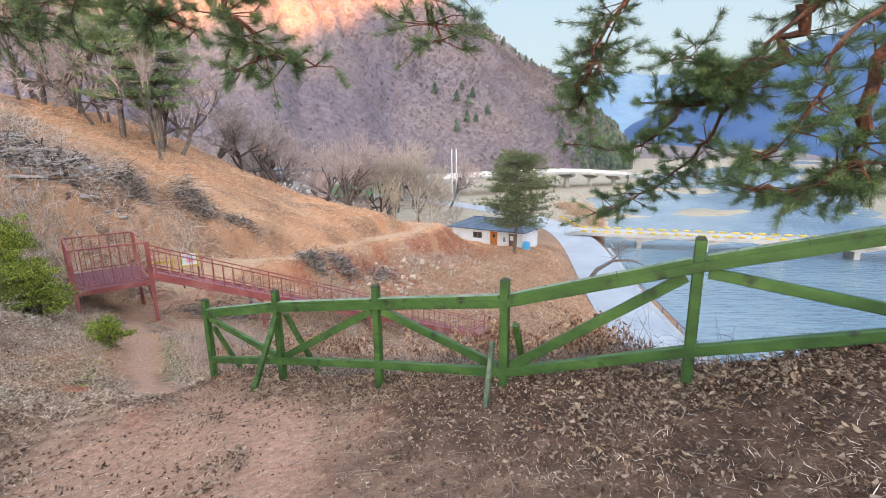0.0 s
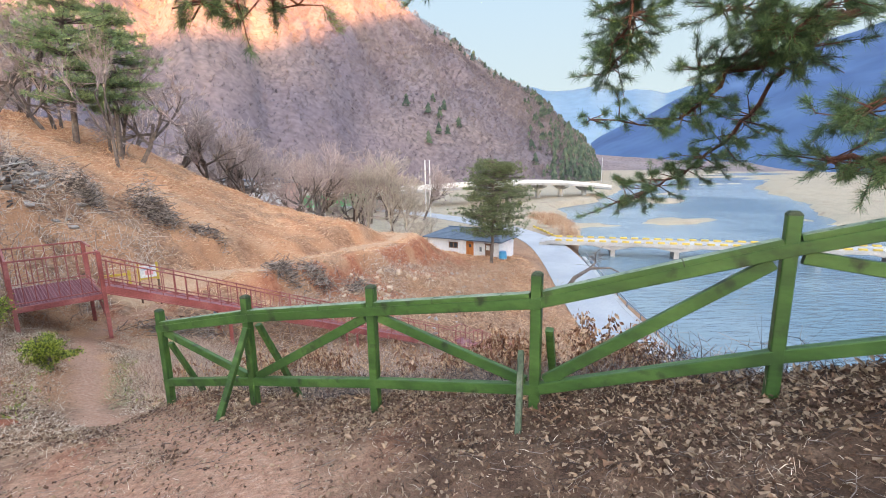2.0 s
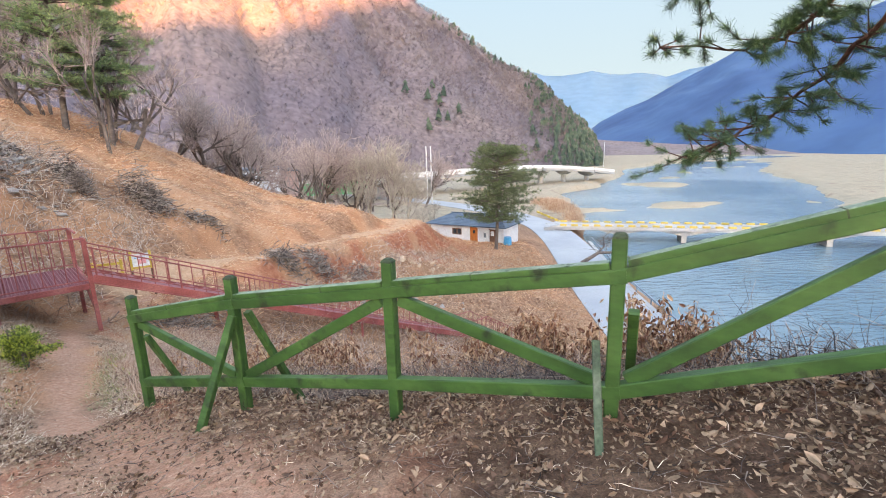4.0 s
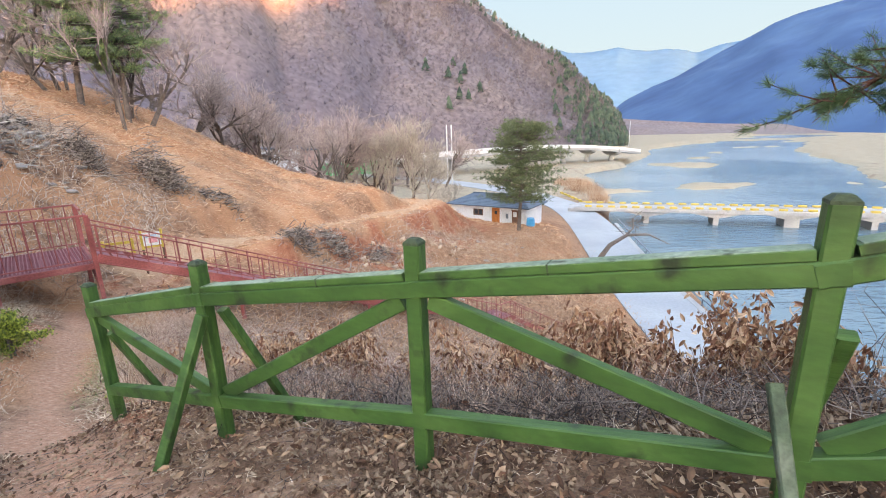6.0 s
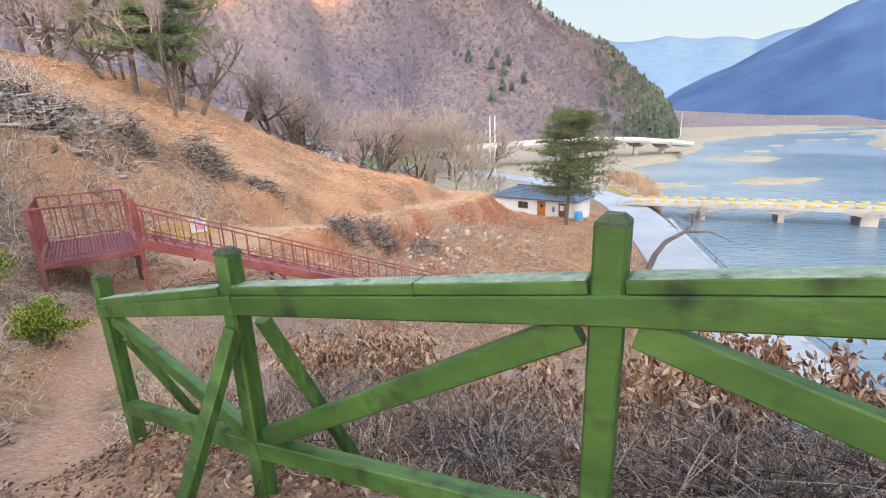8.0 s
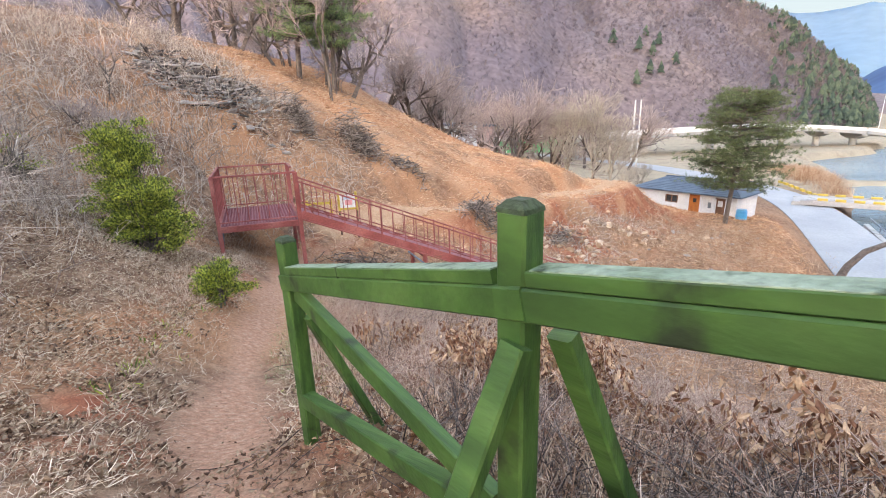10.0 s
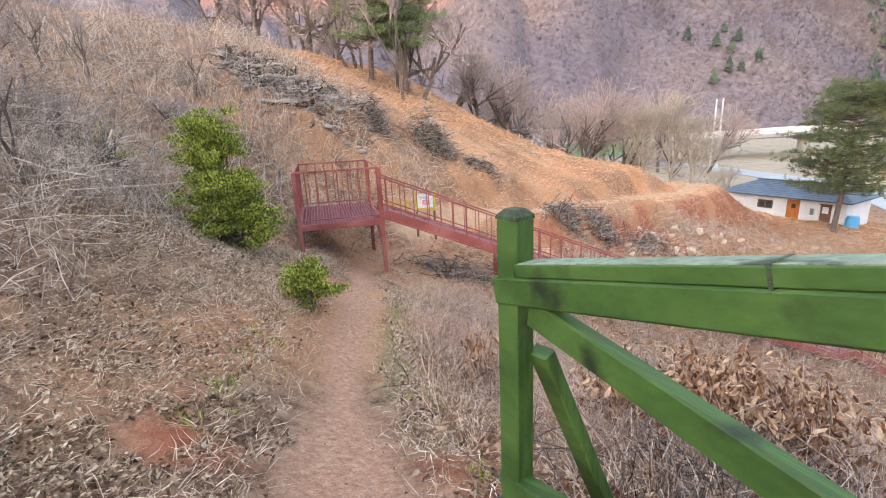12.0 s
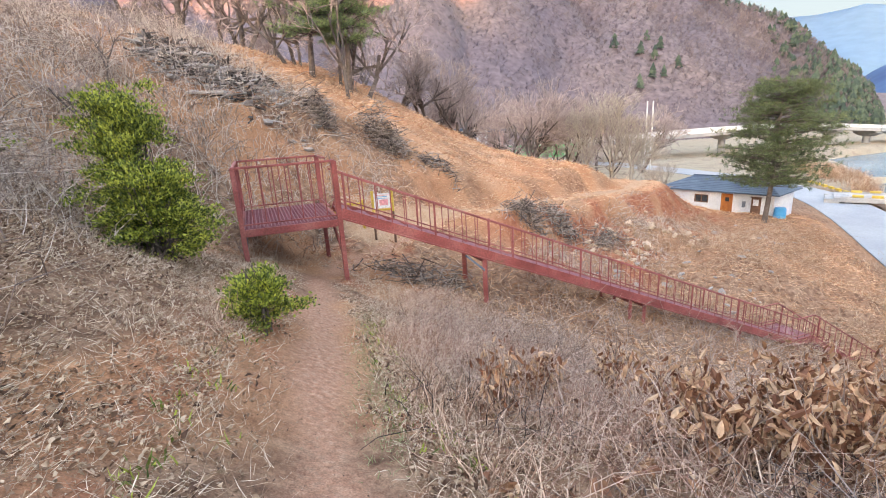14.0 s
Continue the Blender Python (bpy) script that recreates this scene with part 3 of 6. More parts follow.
def evening_backdrop():
    """Pale evening sky at the end of the valley, beyond all the hills."""
    A, Z = np.meshgrid(np.radians(np.linspace(-115, 115, 70)), np.linspace(-40, 1700, 12))
    i = np.arange(A.size).reshape(A.shape)
    me = smooth(np_mesh("backdrop", np.stack([np.sin(A).ravel() * 2700, np.cos(A).ravel() * 2700 + 3, Z.ravel()], -1), np.stack([i[:-1, :-1], i[:-1, 1:], i[1:, 1:], i[1:, :-1]], -1).reshape(-1, 4)))
    m = bpy.data.materials.new("pale_evening_sky")
    m.use_nodes = True
    n, l = m.node_tree.nodes, m.node_tree.links
    n.remove(n["Principled BSDF"])
    em, gr, sep, mr = n.new("ShaderNodeEmission"), n.new("ShaderNodeValToRGB"), n.new("ShaderNodeSeparateXYZ"), n.new("ShaderNodeMapRange")
    l.new(n.new("ShaderNodeTexCoord").outputs["Object"], sep.inputs[0])
    l.new(sep.outputs[2], mr.inputs[0])
    mr.inputs[1].default_value, mr.inputs[2].default_value = 150, 1500
    e = gr.color_ramp.elements
    e[0].color, e[1].color = (.0262, .0405, .047, 1), (.017, .0355, .056, 1)
    l.new(mr.outputs[0], gr.inputs[0])
    l.new(gr.outputs[0], em.inputs[0])
    l.new(em.outputs[0], n["Material Output"].inputs[0])
    me.materials.append(m)
    return tagged(new("backdrop", me), "pale blue evening sky above the valley", "sky", kind="structure")


evening_backdrop()

# ---------- green timber fence ----------
POSTS = [(-3.497, 6.44, -0.666), (-2.144, 5.583, -0.28), (-0.788, 4.944, -0.04), (0.54, 4.2, 0.224), (1.965, 3.555, 0.724), (3.4, 2.9, 1.16)]
FENCE_A = math.atan2(FV[1], FV[0])
fence = thing("fence", (POSTS[2][0], POSTS[2][1], -1.25), "weathered green-painted timber fence with diagonal braces on the slope edge", "fence")


def rot_frame(x, y):
    return Matrix.Translation((x, y, 0)) @ Matrix.Rotation(FENCE_A, 4, "Z")


def fence_post(p):
    x, y, top = p
    s, w, c = Shape(), 0.041, 0.008
    g = ground_at(x, y) - 0.25
    rings = [(g, w), (top - 0.03, w), (top - 0.028, w - 0.002)]
    vs = []
    for z, h in rings:
        k = min(c, h * .4)
        vs += [(h - k, h, z), (h, h - k, z), (h, -h + k, z), (h - k, -h, z), (-h + k, -h, z), (-h, -h + k, z), (-h, h - k, z), (-h + k, h, z)]
    fs = [(r * 8 + i, r * 8 + (i + 1) % 8, r * 8 + 8 + (i + 1) % 8, r * 8 + 8 + i) for r in range(2) for i in range(8)] + [tuple(range(16, 24))]
    m = rot_frame(x, y)
    s.add([m @ Vector(v) for v in vs], [tuple(reversed(f)) for f in fs])
    return s


def along(p, q, f, dz, side):
    """A point at the share f of the bay from post p to q, dz below the post tops, set to the walker's side."""
    return (p[0] + (q[0] - p[0]) * f + FU[0] * side, p[1] + (q[1] - p[1]) * f + FU[1] * side, p[2] + (q[2] - p[2]) * f + dz)


for p in POSTS:
    po = part("post", fence_post(p), GREEN, fence)
    cap = Shape()
    m = rot_frame(p[0], p[1])
    vs = [m @ Vector((sx * h, sy * h, p[2] + z)) for z, h in ((-.029, .0405), (-.018, .039), (0, .022)) for sx, sy in ((1, 1), (-1, 1), (-1, -1), (1, -1))]
    cap.add(vs, [(r * 4 + i, r * 4 + (i + 1) % 4, r * 4 + 4 + (i + 1) % 4, r * 4 + 4 + i) for r in range(2) for i in range(4)] + [(8, 9, 10, 11), (3, 2, 1, 0)])
    part("post_cap", cap, ROT, po, "dark weathered end grain")
for i, (p, q) in enumerate(zip(POSTS, POSTS[1:])):
    low = part("top_rail", Shape().beam(along(p, q, -0.027, -0.243, 0.005), along(p, q, 1.03, -0.243, 0.005), 0.084, 0.084, 0.006), GREEN, fence)
    part("rail_cap", Shape().beam(along(p, q, 0.031, -0.179, 0.005), along(p, q, 0.969, -0.179, 0.005), 0.081, 0.037, 0.003), GREEN, low, "upper board of the rail")
    # Top face is a paler greyish green than the rail's sides.
    part("cap_face", Shape().beam(along(p, q, 0.036, -0.159, 0.005), along(p, q, 0.964, -0.159, 0.005), 0.075, 0.004, 0.001), GREEN_TOP, low, "paler greyish green top face")
    f = 0.62 if i % 2 else 0.42
    part("joint", Shape().beam(along(p, q, f, -0.179, 0.005), along(p, q, f + 0.005, -0.179, 0.005), 0.0825, 0.045, 0.001), ROT, low, "dark gap between boards")
    part("bottom_rail", Shape().beam(along(p, q, -0.024, -0.955, 0.006), along(p, q, 1.03, -0.955, 0.006), 0.07, 0.09, 0.006), GREEN, fence)
for p, q, up in ((0, 1, False), (1, 2, True), (2, 3, False), (3, 4, True), (4, 5, False)):
    a, b = POSTS[p], POSTS[q]
    z0, z1 = (-0.9, -0.31) if up else (-0.31, -0.9)
    part("brace", Shape().beam(along(a, b, 0.05, z0, -0.004), along(a, b, 0.95, z1, -0.004), 0.05, 0.088, 0.006), GREEN, fence)
PROPS = [(0, 0.02, -0.46, 0.12, -1, .075), (1, 0.0, -0.34, -0.12, 1, .07), (1, 0.04, -0.34, 0.22, -1, .07), (3, -0.085, -0.6, 0.08, 1, .045), (3, 0.04, -0.5, 0.0, -1, .06)]
for k, f, dz, shift, side, wide in PROPS:
    p, q = POSTS[k], POSTS[k + 1]
    a = Vector(along(p, q, f + 0.02, dz, side * 0.05))
    fx, fy = a.x + FU[0] * side * 0.42 + FV[0] * shift, a.y + FU[1] * side * 0.42 + FV[1] * shift
    part("prop", Shape().beam(a, (fx, fy, ground_at(fx, fy) - 0.12), 0.05, wide, 0.006, (FV[0], FV[1], 0)), GREYGREEN if wide < .05 else GREEN, fence, "bleached grey-green stake" if wide < .05 else "")

# ---------- red steel stairs with their upper deck ----------
E1 = Vector((0.79, 0.613, 0))
E2 = Vector((-0.66, 0.75, 0))
NL = Vector((-10.95, 13.2, 0))
DECK_Z, RAIL_Z = -2.63, -1.39
DW, DD = 1.95, 2.7


def tp(a, b, z):
    """A point of the stairs: a metres along them from the deck's corner, b metres across."""
    v = NL + E1 * a + E2 * b
    return (v.x, v.y, z)


deck = thing("stair_deck", tp(DW / 2, DD / 2, -3.6), "faded red steel landing with mesh floor above the stairs", "deck")
part("deck_frame", Shape().beam(tp(-.03, 0, DECK_Z - .07), tp(DW + .03, 0, DECK_Z - .07), .06, .15).beam(tp(-.03, DD, DECK_Z - .07), tp(DW + .03, DD, DECK_Z - .07), .06, .15)
     .beam(tp(0, .03, DECK_Z - .07), tp(0, DD - .03, DECK_Z - .07), .06, .15).beam(tp(DW, .03, DECK_Z - .07), tp(DW, DD - .03, DECK_Z - .07), .06, .15), RED, deck)
bar_a = Shape().beam(tp(0, 0, 0), tp(0, DD - .1, 0), .022, .03, .003).mesh("grating_bar", (tp(0, 0, 0)))
bar_b = Shape().beam(tp(0, 0, 0), tp(DW - .1, 0, 0), .016, .02, .003).mesh("grating_bar", (tp(0, 0, 0)))
for me in (bar_a, bar_b):
    me.materials.append(DECK)
grid = part("grating", Shape().beam(tp(.05, DD / 2, DECK_Z - .018), tp(DW - .05, DD / 2, DECK_Z - .018), DD - .1, .008, .001), DECK, deck, "maroon mesh floor")
for i in range(26):
    x, y, z = tp(.05 + (DW - .1) * i / 25, .05, DECK_Z)
    piece("grating_bar", bar_a, deck, x, y, z)
for i in range(20):
    x, y, z = tp(.05, .05 + (DD - .1) * i / 19, DECK_Z + .004)
    piece("grating_bar", bar_b, deck, x, y, z)
for a, b in ((0, 0), (DW, 0), (0, DD), (DW, DD)):
    x, y, _ = tp(a, b, 0)
    foot = ground_at(x, y) - 0.2
    part("leg", Shape().beam((x, y, foot), (x, y, DECK_Z - .14), .1, .1, .008, (E2.x, E2.y, 0)), RED, deck)
    part("railing_post", Shape().beam((x, y, DECK_Z - .14), (x, y, RAIL_Z), .09 if a == 0 else .11, .09, .006, (E2.x, E2.y, 0)), RED, deck)
for b in (0.16, 0.3):
    part("gate_post", Shape().beam(tp(DW, b, DECK_Z), tp(DW, b, RAIL_Z - .02), .05, .09, .005, (E2.x, E2.y, 0)), RED, deck)
part("brace", Shape().beam(tp(DW - .06, .75, DECK_Z - .15), tp(DW, .02, DECK_Z - .85), .05, .07), RED, deck)
part("brace", Shape().beam(tp(.04, .55, DECK_Z - .15), tp(0, .02, DECK_Z - .8), .04, .06), CABLE, deck, "dark steel brace")
for a0, b0, a1, b1 in ((0, 0, DW, 0), (0, 0, 0, DD), (0, DD, DW, DD), (DW, 1.35, DW, DD), (DW, 0, DW, .35)):
    part("handrail", Shape().beam(tp(a0, b0, RAIL_Z), tp(a1, b1, RAIL_Z), .05, .045, .006), RED, deck)
    part("lower_rail", Shape().beam(tp(a0, b0, DECK_Z + .1), tp(a1, b1, DECK_Z + .1), .035, .03, .004), RED, deck)
bal = Shape().beam((0, 0, 0), (0, 0, RAIL_Z - DECK_Z - .1), .02, .02, .003).mesh("baluster")
bal.materials.append(RED)
for a0, b0, a1, b1 in ((0, 0, DW, 0), (0, 0, 0, DD), (0, DD, DW, DD)):
    n = int(math.hypot(a1 - a0, b1 - b0) / .24)
    for i in range(1, n):
        x, y, z = tp(a0 + (a1 - a0) * i / n, b0 + (b1 - b0) * i / n, DECK_Z + .1)
        piece("baluster", bal, deck, x, y, z)

SLOPE, STEEP, KINK, LAND, END, SW = 0.425, 0.6, 14.9, .8, 21.5, 1.25


def stair_z(a):
    """Height of the stairs' string at a metres from the deck's edge."""
    if a < KINK:
        return DECK_Z + .22 - SLOPE * a
    if a < KINK + LAND:
        return DECK_Z + .22 - SLOPE * KINK
    return DECK_Z + .22 - SLOPE * KINK - STEEP * (a - KINK - LAND)


def sp(a, b, dz=0.0):
    return tp(DW + a, b, stair_z(a) + dz)


stairs = thing("staircase", sp(8, .6, -1.5), "long faded red steel staircase descending the slope to the road", "staircase")
RUNS = ((0.05, KINK), (KINK, KINK + LAND), (KINK + LAND, END))
for b in (0.0, SW):
    for a0, a1 in RUNS:
        part("stringer", Shape().beam(sp(a0, b, -.06), sp(a1 - .001, b, -.06), .05, .2, .006), RED, stairs)
        part("lower_flange", Shape().beam(sp(a0, b, -.19), sp(a1 - .001, b, -.19), .08, .035, .004), RED, stairs)
        part("handrail", Shape().beam(sp(a0, b, .8), sp(a1 - .001, b, .8), .04, .04, .006), RED, stairs)
        part("lower_rail", Shape().beam(sp(a0, b, .14), sp(a1 - .001, b, .14), .03, .03, .004), RED, stairs)
sbal = Shape().beam((0, 0, 0), (0, 0, .78), .02, .02, .003).mesh("baluster")
sbal.materials.append(RED)
mainbal = Shape().beam((0, 0, 0), (0, 0, .82), .04, .04, .004).mesh("railing_post")
mainbal.materials.append(RED)
for b in (0.0, SW):
    k, a = 0, 0.15
    while a < END:
        x, y, z = sp(a, b, .02)
        piece("railing_post" if k % 6 == 0 else "baluster", mainbal if k % 6 == 0 else sbal, stairs, x, y, z)
        a, k = a + .33, k + 1
tread = Shape().beam(tp(0, .03, 0), tp(0, SW - .03, 0), .27, .035, .005).mesh("tread", tp(0, 0, 0))
tread.materials.append(DECK)
a = 0.2
while a < END:
    if not KINK - .1 < a < KINK + LAND:
        x, y, z = sp(a, 0, -.03)
        piece("tread", tread, stairs, x, y, z)
    a += .4
part("landing", Shape().beam(sp(KINK, SW / 2, -.02), sp(KINK + LAND - .01, SW / 2, -.02), SW - .06, .04), DECK, stairs)
for a in (3.35, 7.8, 8.3, 12.2, KINK + .25, KINK + LAND + 1.1, KINK + LAND + 3.4):
    for b in (0.02, SW - .02):
        x, y, z = sp(a, b, -.2)
        part("support_post", Shape().beam((x, y, ground_at(x, y) - .2), (x, y, z), .11 if a < 4 else .09, .1), RED, stairs)
    part("cross_tie", Shape().beam(sp(a, 0, -.26), sp(a, SW, -.26), .07, .08), RED, stairs)
part("brace", Shape().beam(sp(3.35, 0, -.5), sp(2.85, 0, -.25), .05, .05), CABLE, stairs, "dark steel brace")

# ---------- notice and yellow bars behind the stairs ----------
def notice(x, y, yaw):
    low, g = ground_at(x, y), -3.85
    t = thing("notice_board", (x, y, low), "white and pink notice on a yellow frame with dark legs", "sign")
    m = Matrix.Translation((x, y, g)) @ Matrix.Rotation(radians(yaw), 4, "Z")

    def q(a, b, c):
        return m @ Vector((a, b, c))
    for s in (-.3, .3):
        part("leg", Shape().beam(q(s, 0, min(low - g, 0) - .15), q(s, 0, .55), .06, .06), DARKWOOD, t, "dark brown leg")
        part("frame_post", Shape().beam(q(s, 0, .55), q(s, 0, 1.22), .075, .05), YELLOW, t)
    part("frame_bar", Shape().beam(q(-.3, 0, .62), q(.3, 0, .62), .045, .06), YELLOW, t)
    pan = part("panel", Shape().beam(q(-.262, -.03, .9), q(.262, -.03, .9), .02, .46, .003), PALE, t, "white notice panel")
    part("picture", Shape().beam(q(-.1, -.043, .85), q(.16, -.043, .85), .006, .18, .001), PINK, pan, "pink patch")
    for k in range(3):
        part("text_bar", Shape().beam(q(-.2, -.043, 1.07 - k * .045), q(.2 - k * .05, -.043, 1.07 - k * .045), .006, .018, .001), BLUE if k else PINK, pan, "unreadable line of print")


notice(-10.5, 18.6, 30)
g0 = -3.75
bars = thing("yellow_barrier", (-11.7, 18.6, g0), "low yellow painted barrier of two posts and two bars", "barrier")
for dx in (-.42, .42):
    part("post", Shape().beam((-11.7 + dx * .9, 18.6 + dx * .45, min(g0, ground_at(-11.7, 18.6)) - .4), (-11.7 + dx * .9, 18.6 + dx * .45, g0 + .8), .07, .07), YELLOW, bars)
for dz in (.3, .68):
    part("bar", Shape().beam((-11.7 - .5 * .9, 18.55 - .5 * .45, g0 + dz), (-11.7 + .5 * .9, 18.55 + .5 * .45, g0 + dz), .04, .09), YELLOW, bars)

# ---------- white hut ----------
HUT_O, HUT_A = Vector((2.99, 52.52, -9.75)), math.radians(-34.3)
hut = thing("hut", HUT_O, "small white rendered hut with a slate-blue hipped roof", "house")
HM = Matrix.Translation(HUT_O) @ Matrix.Rotation(HUT_A, 4, "Z")
HA, HL, HD, HH = -1.95, 7.0, 4.2, 2.05


def hp(a, b, c):
    return HM @ Vector((a, b, c))


def hbox(a0, a1, b0, b1, c0, c1, ch=.01):
    return Shape().beam(hp(a0, (b0 + b1) / 2, (c0 + c1) / 2), hp(a1, (b0 + b1) / 2, (c0 + c1) / 2), b1 - b0, c1 - c0, ch)


OPEN = ((.9, 1.95, .95, 1.55), (3.1, 3.95, 0.0, 1.8), (5.35, 6.1, .25, 1.7))
edges = [HA]
for a0, a1, c0, c1 in OPEN:
    part("wall", hbox(edges[-1], a0, 0, .18, -.3, HH), WHITE, hut)
    if c0 > 0.01:
        part("wall", hbox(a0, a1, 0, .18, -.3, c0), WHITE, hut)
    part("wall", hbox(a0, a1, 0, .18, c1, HH), WHITE, hut)
    edges.append(a1)
part("wall", hbox(edges[-1], HL, 0, .18, -.3, HH), WHITE, hut)
part("wall", hbox(HA, HL, HD - .18, HD, -.3, HH), WHITE, hut)
part("wall", hbox(HA, HA + .18, .18, HD - .18, -.3, HH), WHITE, hut)
part("wall", hbox(HL - .18, HL, .18, HD - .18, -.3, HH), WHITE, hut)
part("floor", hbox(HA + .18, HL - .18, .18, HD - .18, -.3, 0), CONC, hut)
win = part("window", hbox(.9, 1.95, .08, .12, .95, 1.55), GLASSY, hut, "small brown-framed window")
for a0, a1, c0, c1 in ((.84, 2.01, .9, .97), (.84, 2.01, 1.53, 1.6), (.84, .92, .97, 1.53), (1.93, 2.01, .97, 1.53), (1.38, 1.46, .97, 1.53)):
    part("frame", hbox(a0, a1, -.03, .07, c0, c1), DARKWOOD, win)
dr = part("door", hbox(3.12, 3.93, .05, .1, 0, 1.78), DOOR, hut, "orange-brown wooden door")
for a0, a1, c0, c1 in ((3.07, 3.15, 0, 1.83), (3.9, 3.98, 0, 1.83), (3.15, 3.9, 1.75, 1.83)):
    part("frame", hbox(a0, a1, -.03, .045, c0, c1), DOOR, dr)
part("pane", hbox(3.38, 3.68, .03, .046, 1.15, 1.5), GLASSY, dr, "dark door pane")
d2 = part("door", hbox(5.37, 6.08, .05, .1, .25, 1.68), DARKWOOD, hut, "grey-brown side door")
part("frame", hbox(5.3, 6.15, -.02, .045, 1.65, 1.73), DARKWOOD, d2)
part("pane", hbox(5.5, 5.9, .03, .046, 1.0, 1.5), WHITE, d2, "pale panel")
part("meter_box", hbox(4.75, 4.98, -.1, -.002, .8, 1.3), CABLE, hut, "grey meter box")
o = .45
roof = Shape()
rv = [hp(HA - o, -o, HH), hp(HL + o, -o, HH), hp(HL + o, HD + o, HH), hp(HA - o, HD + o, HH), hp(HA + 1.7, HD / 2, HH + .95), hp(HL - 1.5, HD / 2, HH + .95)]
rv += [p - Vector((0, 0, .1)) for p in rv[:4]]
roof.add(rv, [(0, 1, 5, 4), (1, 2, 5), (2, 3, 4, 5), (3, 0, 4), (6, 7, 1, 0), (7, 8, 2, 1), (8, 9, 3, 2), (9, 6, 0, 3), (9, 8, 7, 6)])
rf = part("roof", roof, ROOF, hut, "slate-blue hipped roof")
for k in range(1, 9):
    f = k / 9
    lo, hi = hp(HA - o, -o, HH + .01).lerp(hp(HA + 1.7, HD / 2, HH + .96), f), hp(HL + o, -o, HH + .01).lerp(hp(HL - 1.5, HD / 2, HH + .96), f)
    part("tile_course", Shape().beam(lo, hi, .05, .03, .004), ROOF, rf)
part("ridge", Shape().beam(hp(HA + 1.6, HD / 2, HH + .98), hp(HL - 1.4, HD / 2, HH + .98), .2, .09), ROOF, rf)
barrel = thing("water_barrel", hp(HL + .5, -.1, .0), "blue plastic water barrel beside the hut", "barrel")
bx, by, bz = hp(HL + .5, -.1, -.1)
part("drum", Shape().tube([(bx, by, bz), (bx, by, bz + .1), (bx, by, bz + .6), (bx, by, bz + 1.05), (bx, by, bz + 1.12)], [.36, .4, .43, .4, .34], 16), BLUE, barrel)
part("lid", Shape().tube([(bx, by, bz + 1.12), (bx, by, bz + 1.17)], [.37, .35], 16), BLUE, barrel)

# ---------- low bridge ----------
BR0, BRD = Vector((19.0, 60.9, 0)), Vector((0.94, -0.342, 0))
BRN = Vector((0.342, 0.94, 0))
bridge = thing("bridge", (19, 60.9, -11), "low concrete river bridge edged with yellow kerb blocks", "bridge")
BRZ = -10.1


def bp(a, b, z):
    v = BR0 + BRD * a + BRN * b
    return (v.x, v.y, z)


part("deck_slab", Shape().beam(bp(-1.5, 1.6, BRZ - .22), bp(100, 1.6, BRZ - .22), 3.6, .44, .03), CONC, bridge)
PIERS = [7.3 + 7.7 * k for k in range(12)]
for i, a in enumerate(PIERS):
    part("pier", Shape().beam(bp(a, .3, -12.4), bp(a, 2.9, -12.4), 1.5 if i % 3 == 2 else .6, 3.9, .08) , CONC, bridge)
    for s in (-1, 1):
        for b in (.25, 2.95):
            part("haunch", Shape().add([bp(a, b - .2, BRZ - .44), bp(a + s * 2.9, b - .2, BRZ - .44), bp(a + s * .3, b - .2, BRZ - 1.0), bp(a, b - .2, BRZ - 1.0),
                                        bp(a, b + .2, BRZ - .44), bp(a + s * 2.9, b + .2, BRZ - .44), bp(a + s * .3, b + .2, BRZ - 1.0), bp(a, b + .2, BRZ - 1.0)],
                                       [(0, 1, 2, 3), (7, 6, 5, 4), (1, 5, 6, 2), (2, 6, 7, 3), (0, 4, 5, 1), (0, 3, 7, 4)]), CONC, bridge)
part("abutment", Shape().beam(bp(-1.6, -.2, -11.7), bp(-1.6, 3.4, -11.7), 1.2, 2.9, .04), CONC, bridge)
kb = Shape().beam((-.42, 0, .14), (.42, 0, .14), .3, .28, .03).mesh("kerb_block")
kb.materials.append(YELLOW)
for b in (.1, 3.1):
    for k in range(68):
        x, y, z = bp(.3 + k * 1.42, b, BRZ)
        piece("kerb_block", kb, bridge, x, y, z, math.atan2(BRD.y, BRD.x))
    part("kerb", Shape().beam(bp(-1, b, BRZ + .05), bp(100, b, BRZ + .05), .3, .1, .01), CONC, bridge)

# kerb blocks where the road turns onto the bridge, and the pipe rail along the water
kerbs = thing("road_kerb", (20.8, 66, road_height(66)), "row of yellow kerb blocks where the road meets the bridge", "kerb")
for k in range(9):
    x, y = 21.0 - .12 * k, 63.8 + 1.5 * k
    piece("kerb_block", kb, kerbs, x, y, road_height(y), 1.6)
RAILP = [(15.5, 12), (15.4, 20), (16.0, 27), (17.1, 36), (18.8, 45), (20.5, 54)]
rail = thing("guard_rail", (15.8, 24, -11.3), "dark steel guard rail between road and river", "railing")
for (x0, y0), (x1, y1) in zip(RAILP, RAILP[1:]):
    part("pipe", Shape().tube([(x0, y0, road_height(y0) + .5), (x1, y1, road_height(y1) + .5)], [.06, .06], 8), CABLE, rail)
    for k in range(3):
        f = k / 3
        x, y = x0 + (x1 - x0) * f, y0 + (y1 - y0) * f
        part("post", Shape().tube([(x, y, road_height(y) - .6), (x, y, road_height(y) + .5)], [.045, .045], 6), CABLE, rail)
wall_pts = [(x - .25, y) for x, y in RAILP]
wall = thing("retaining_wall", (15.5, 24, -12), "low concrete river wall under the road edge", "wall", kind="structure")
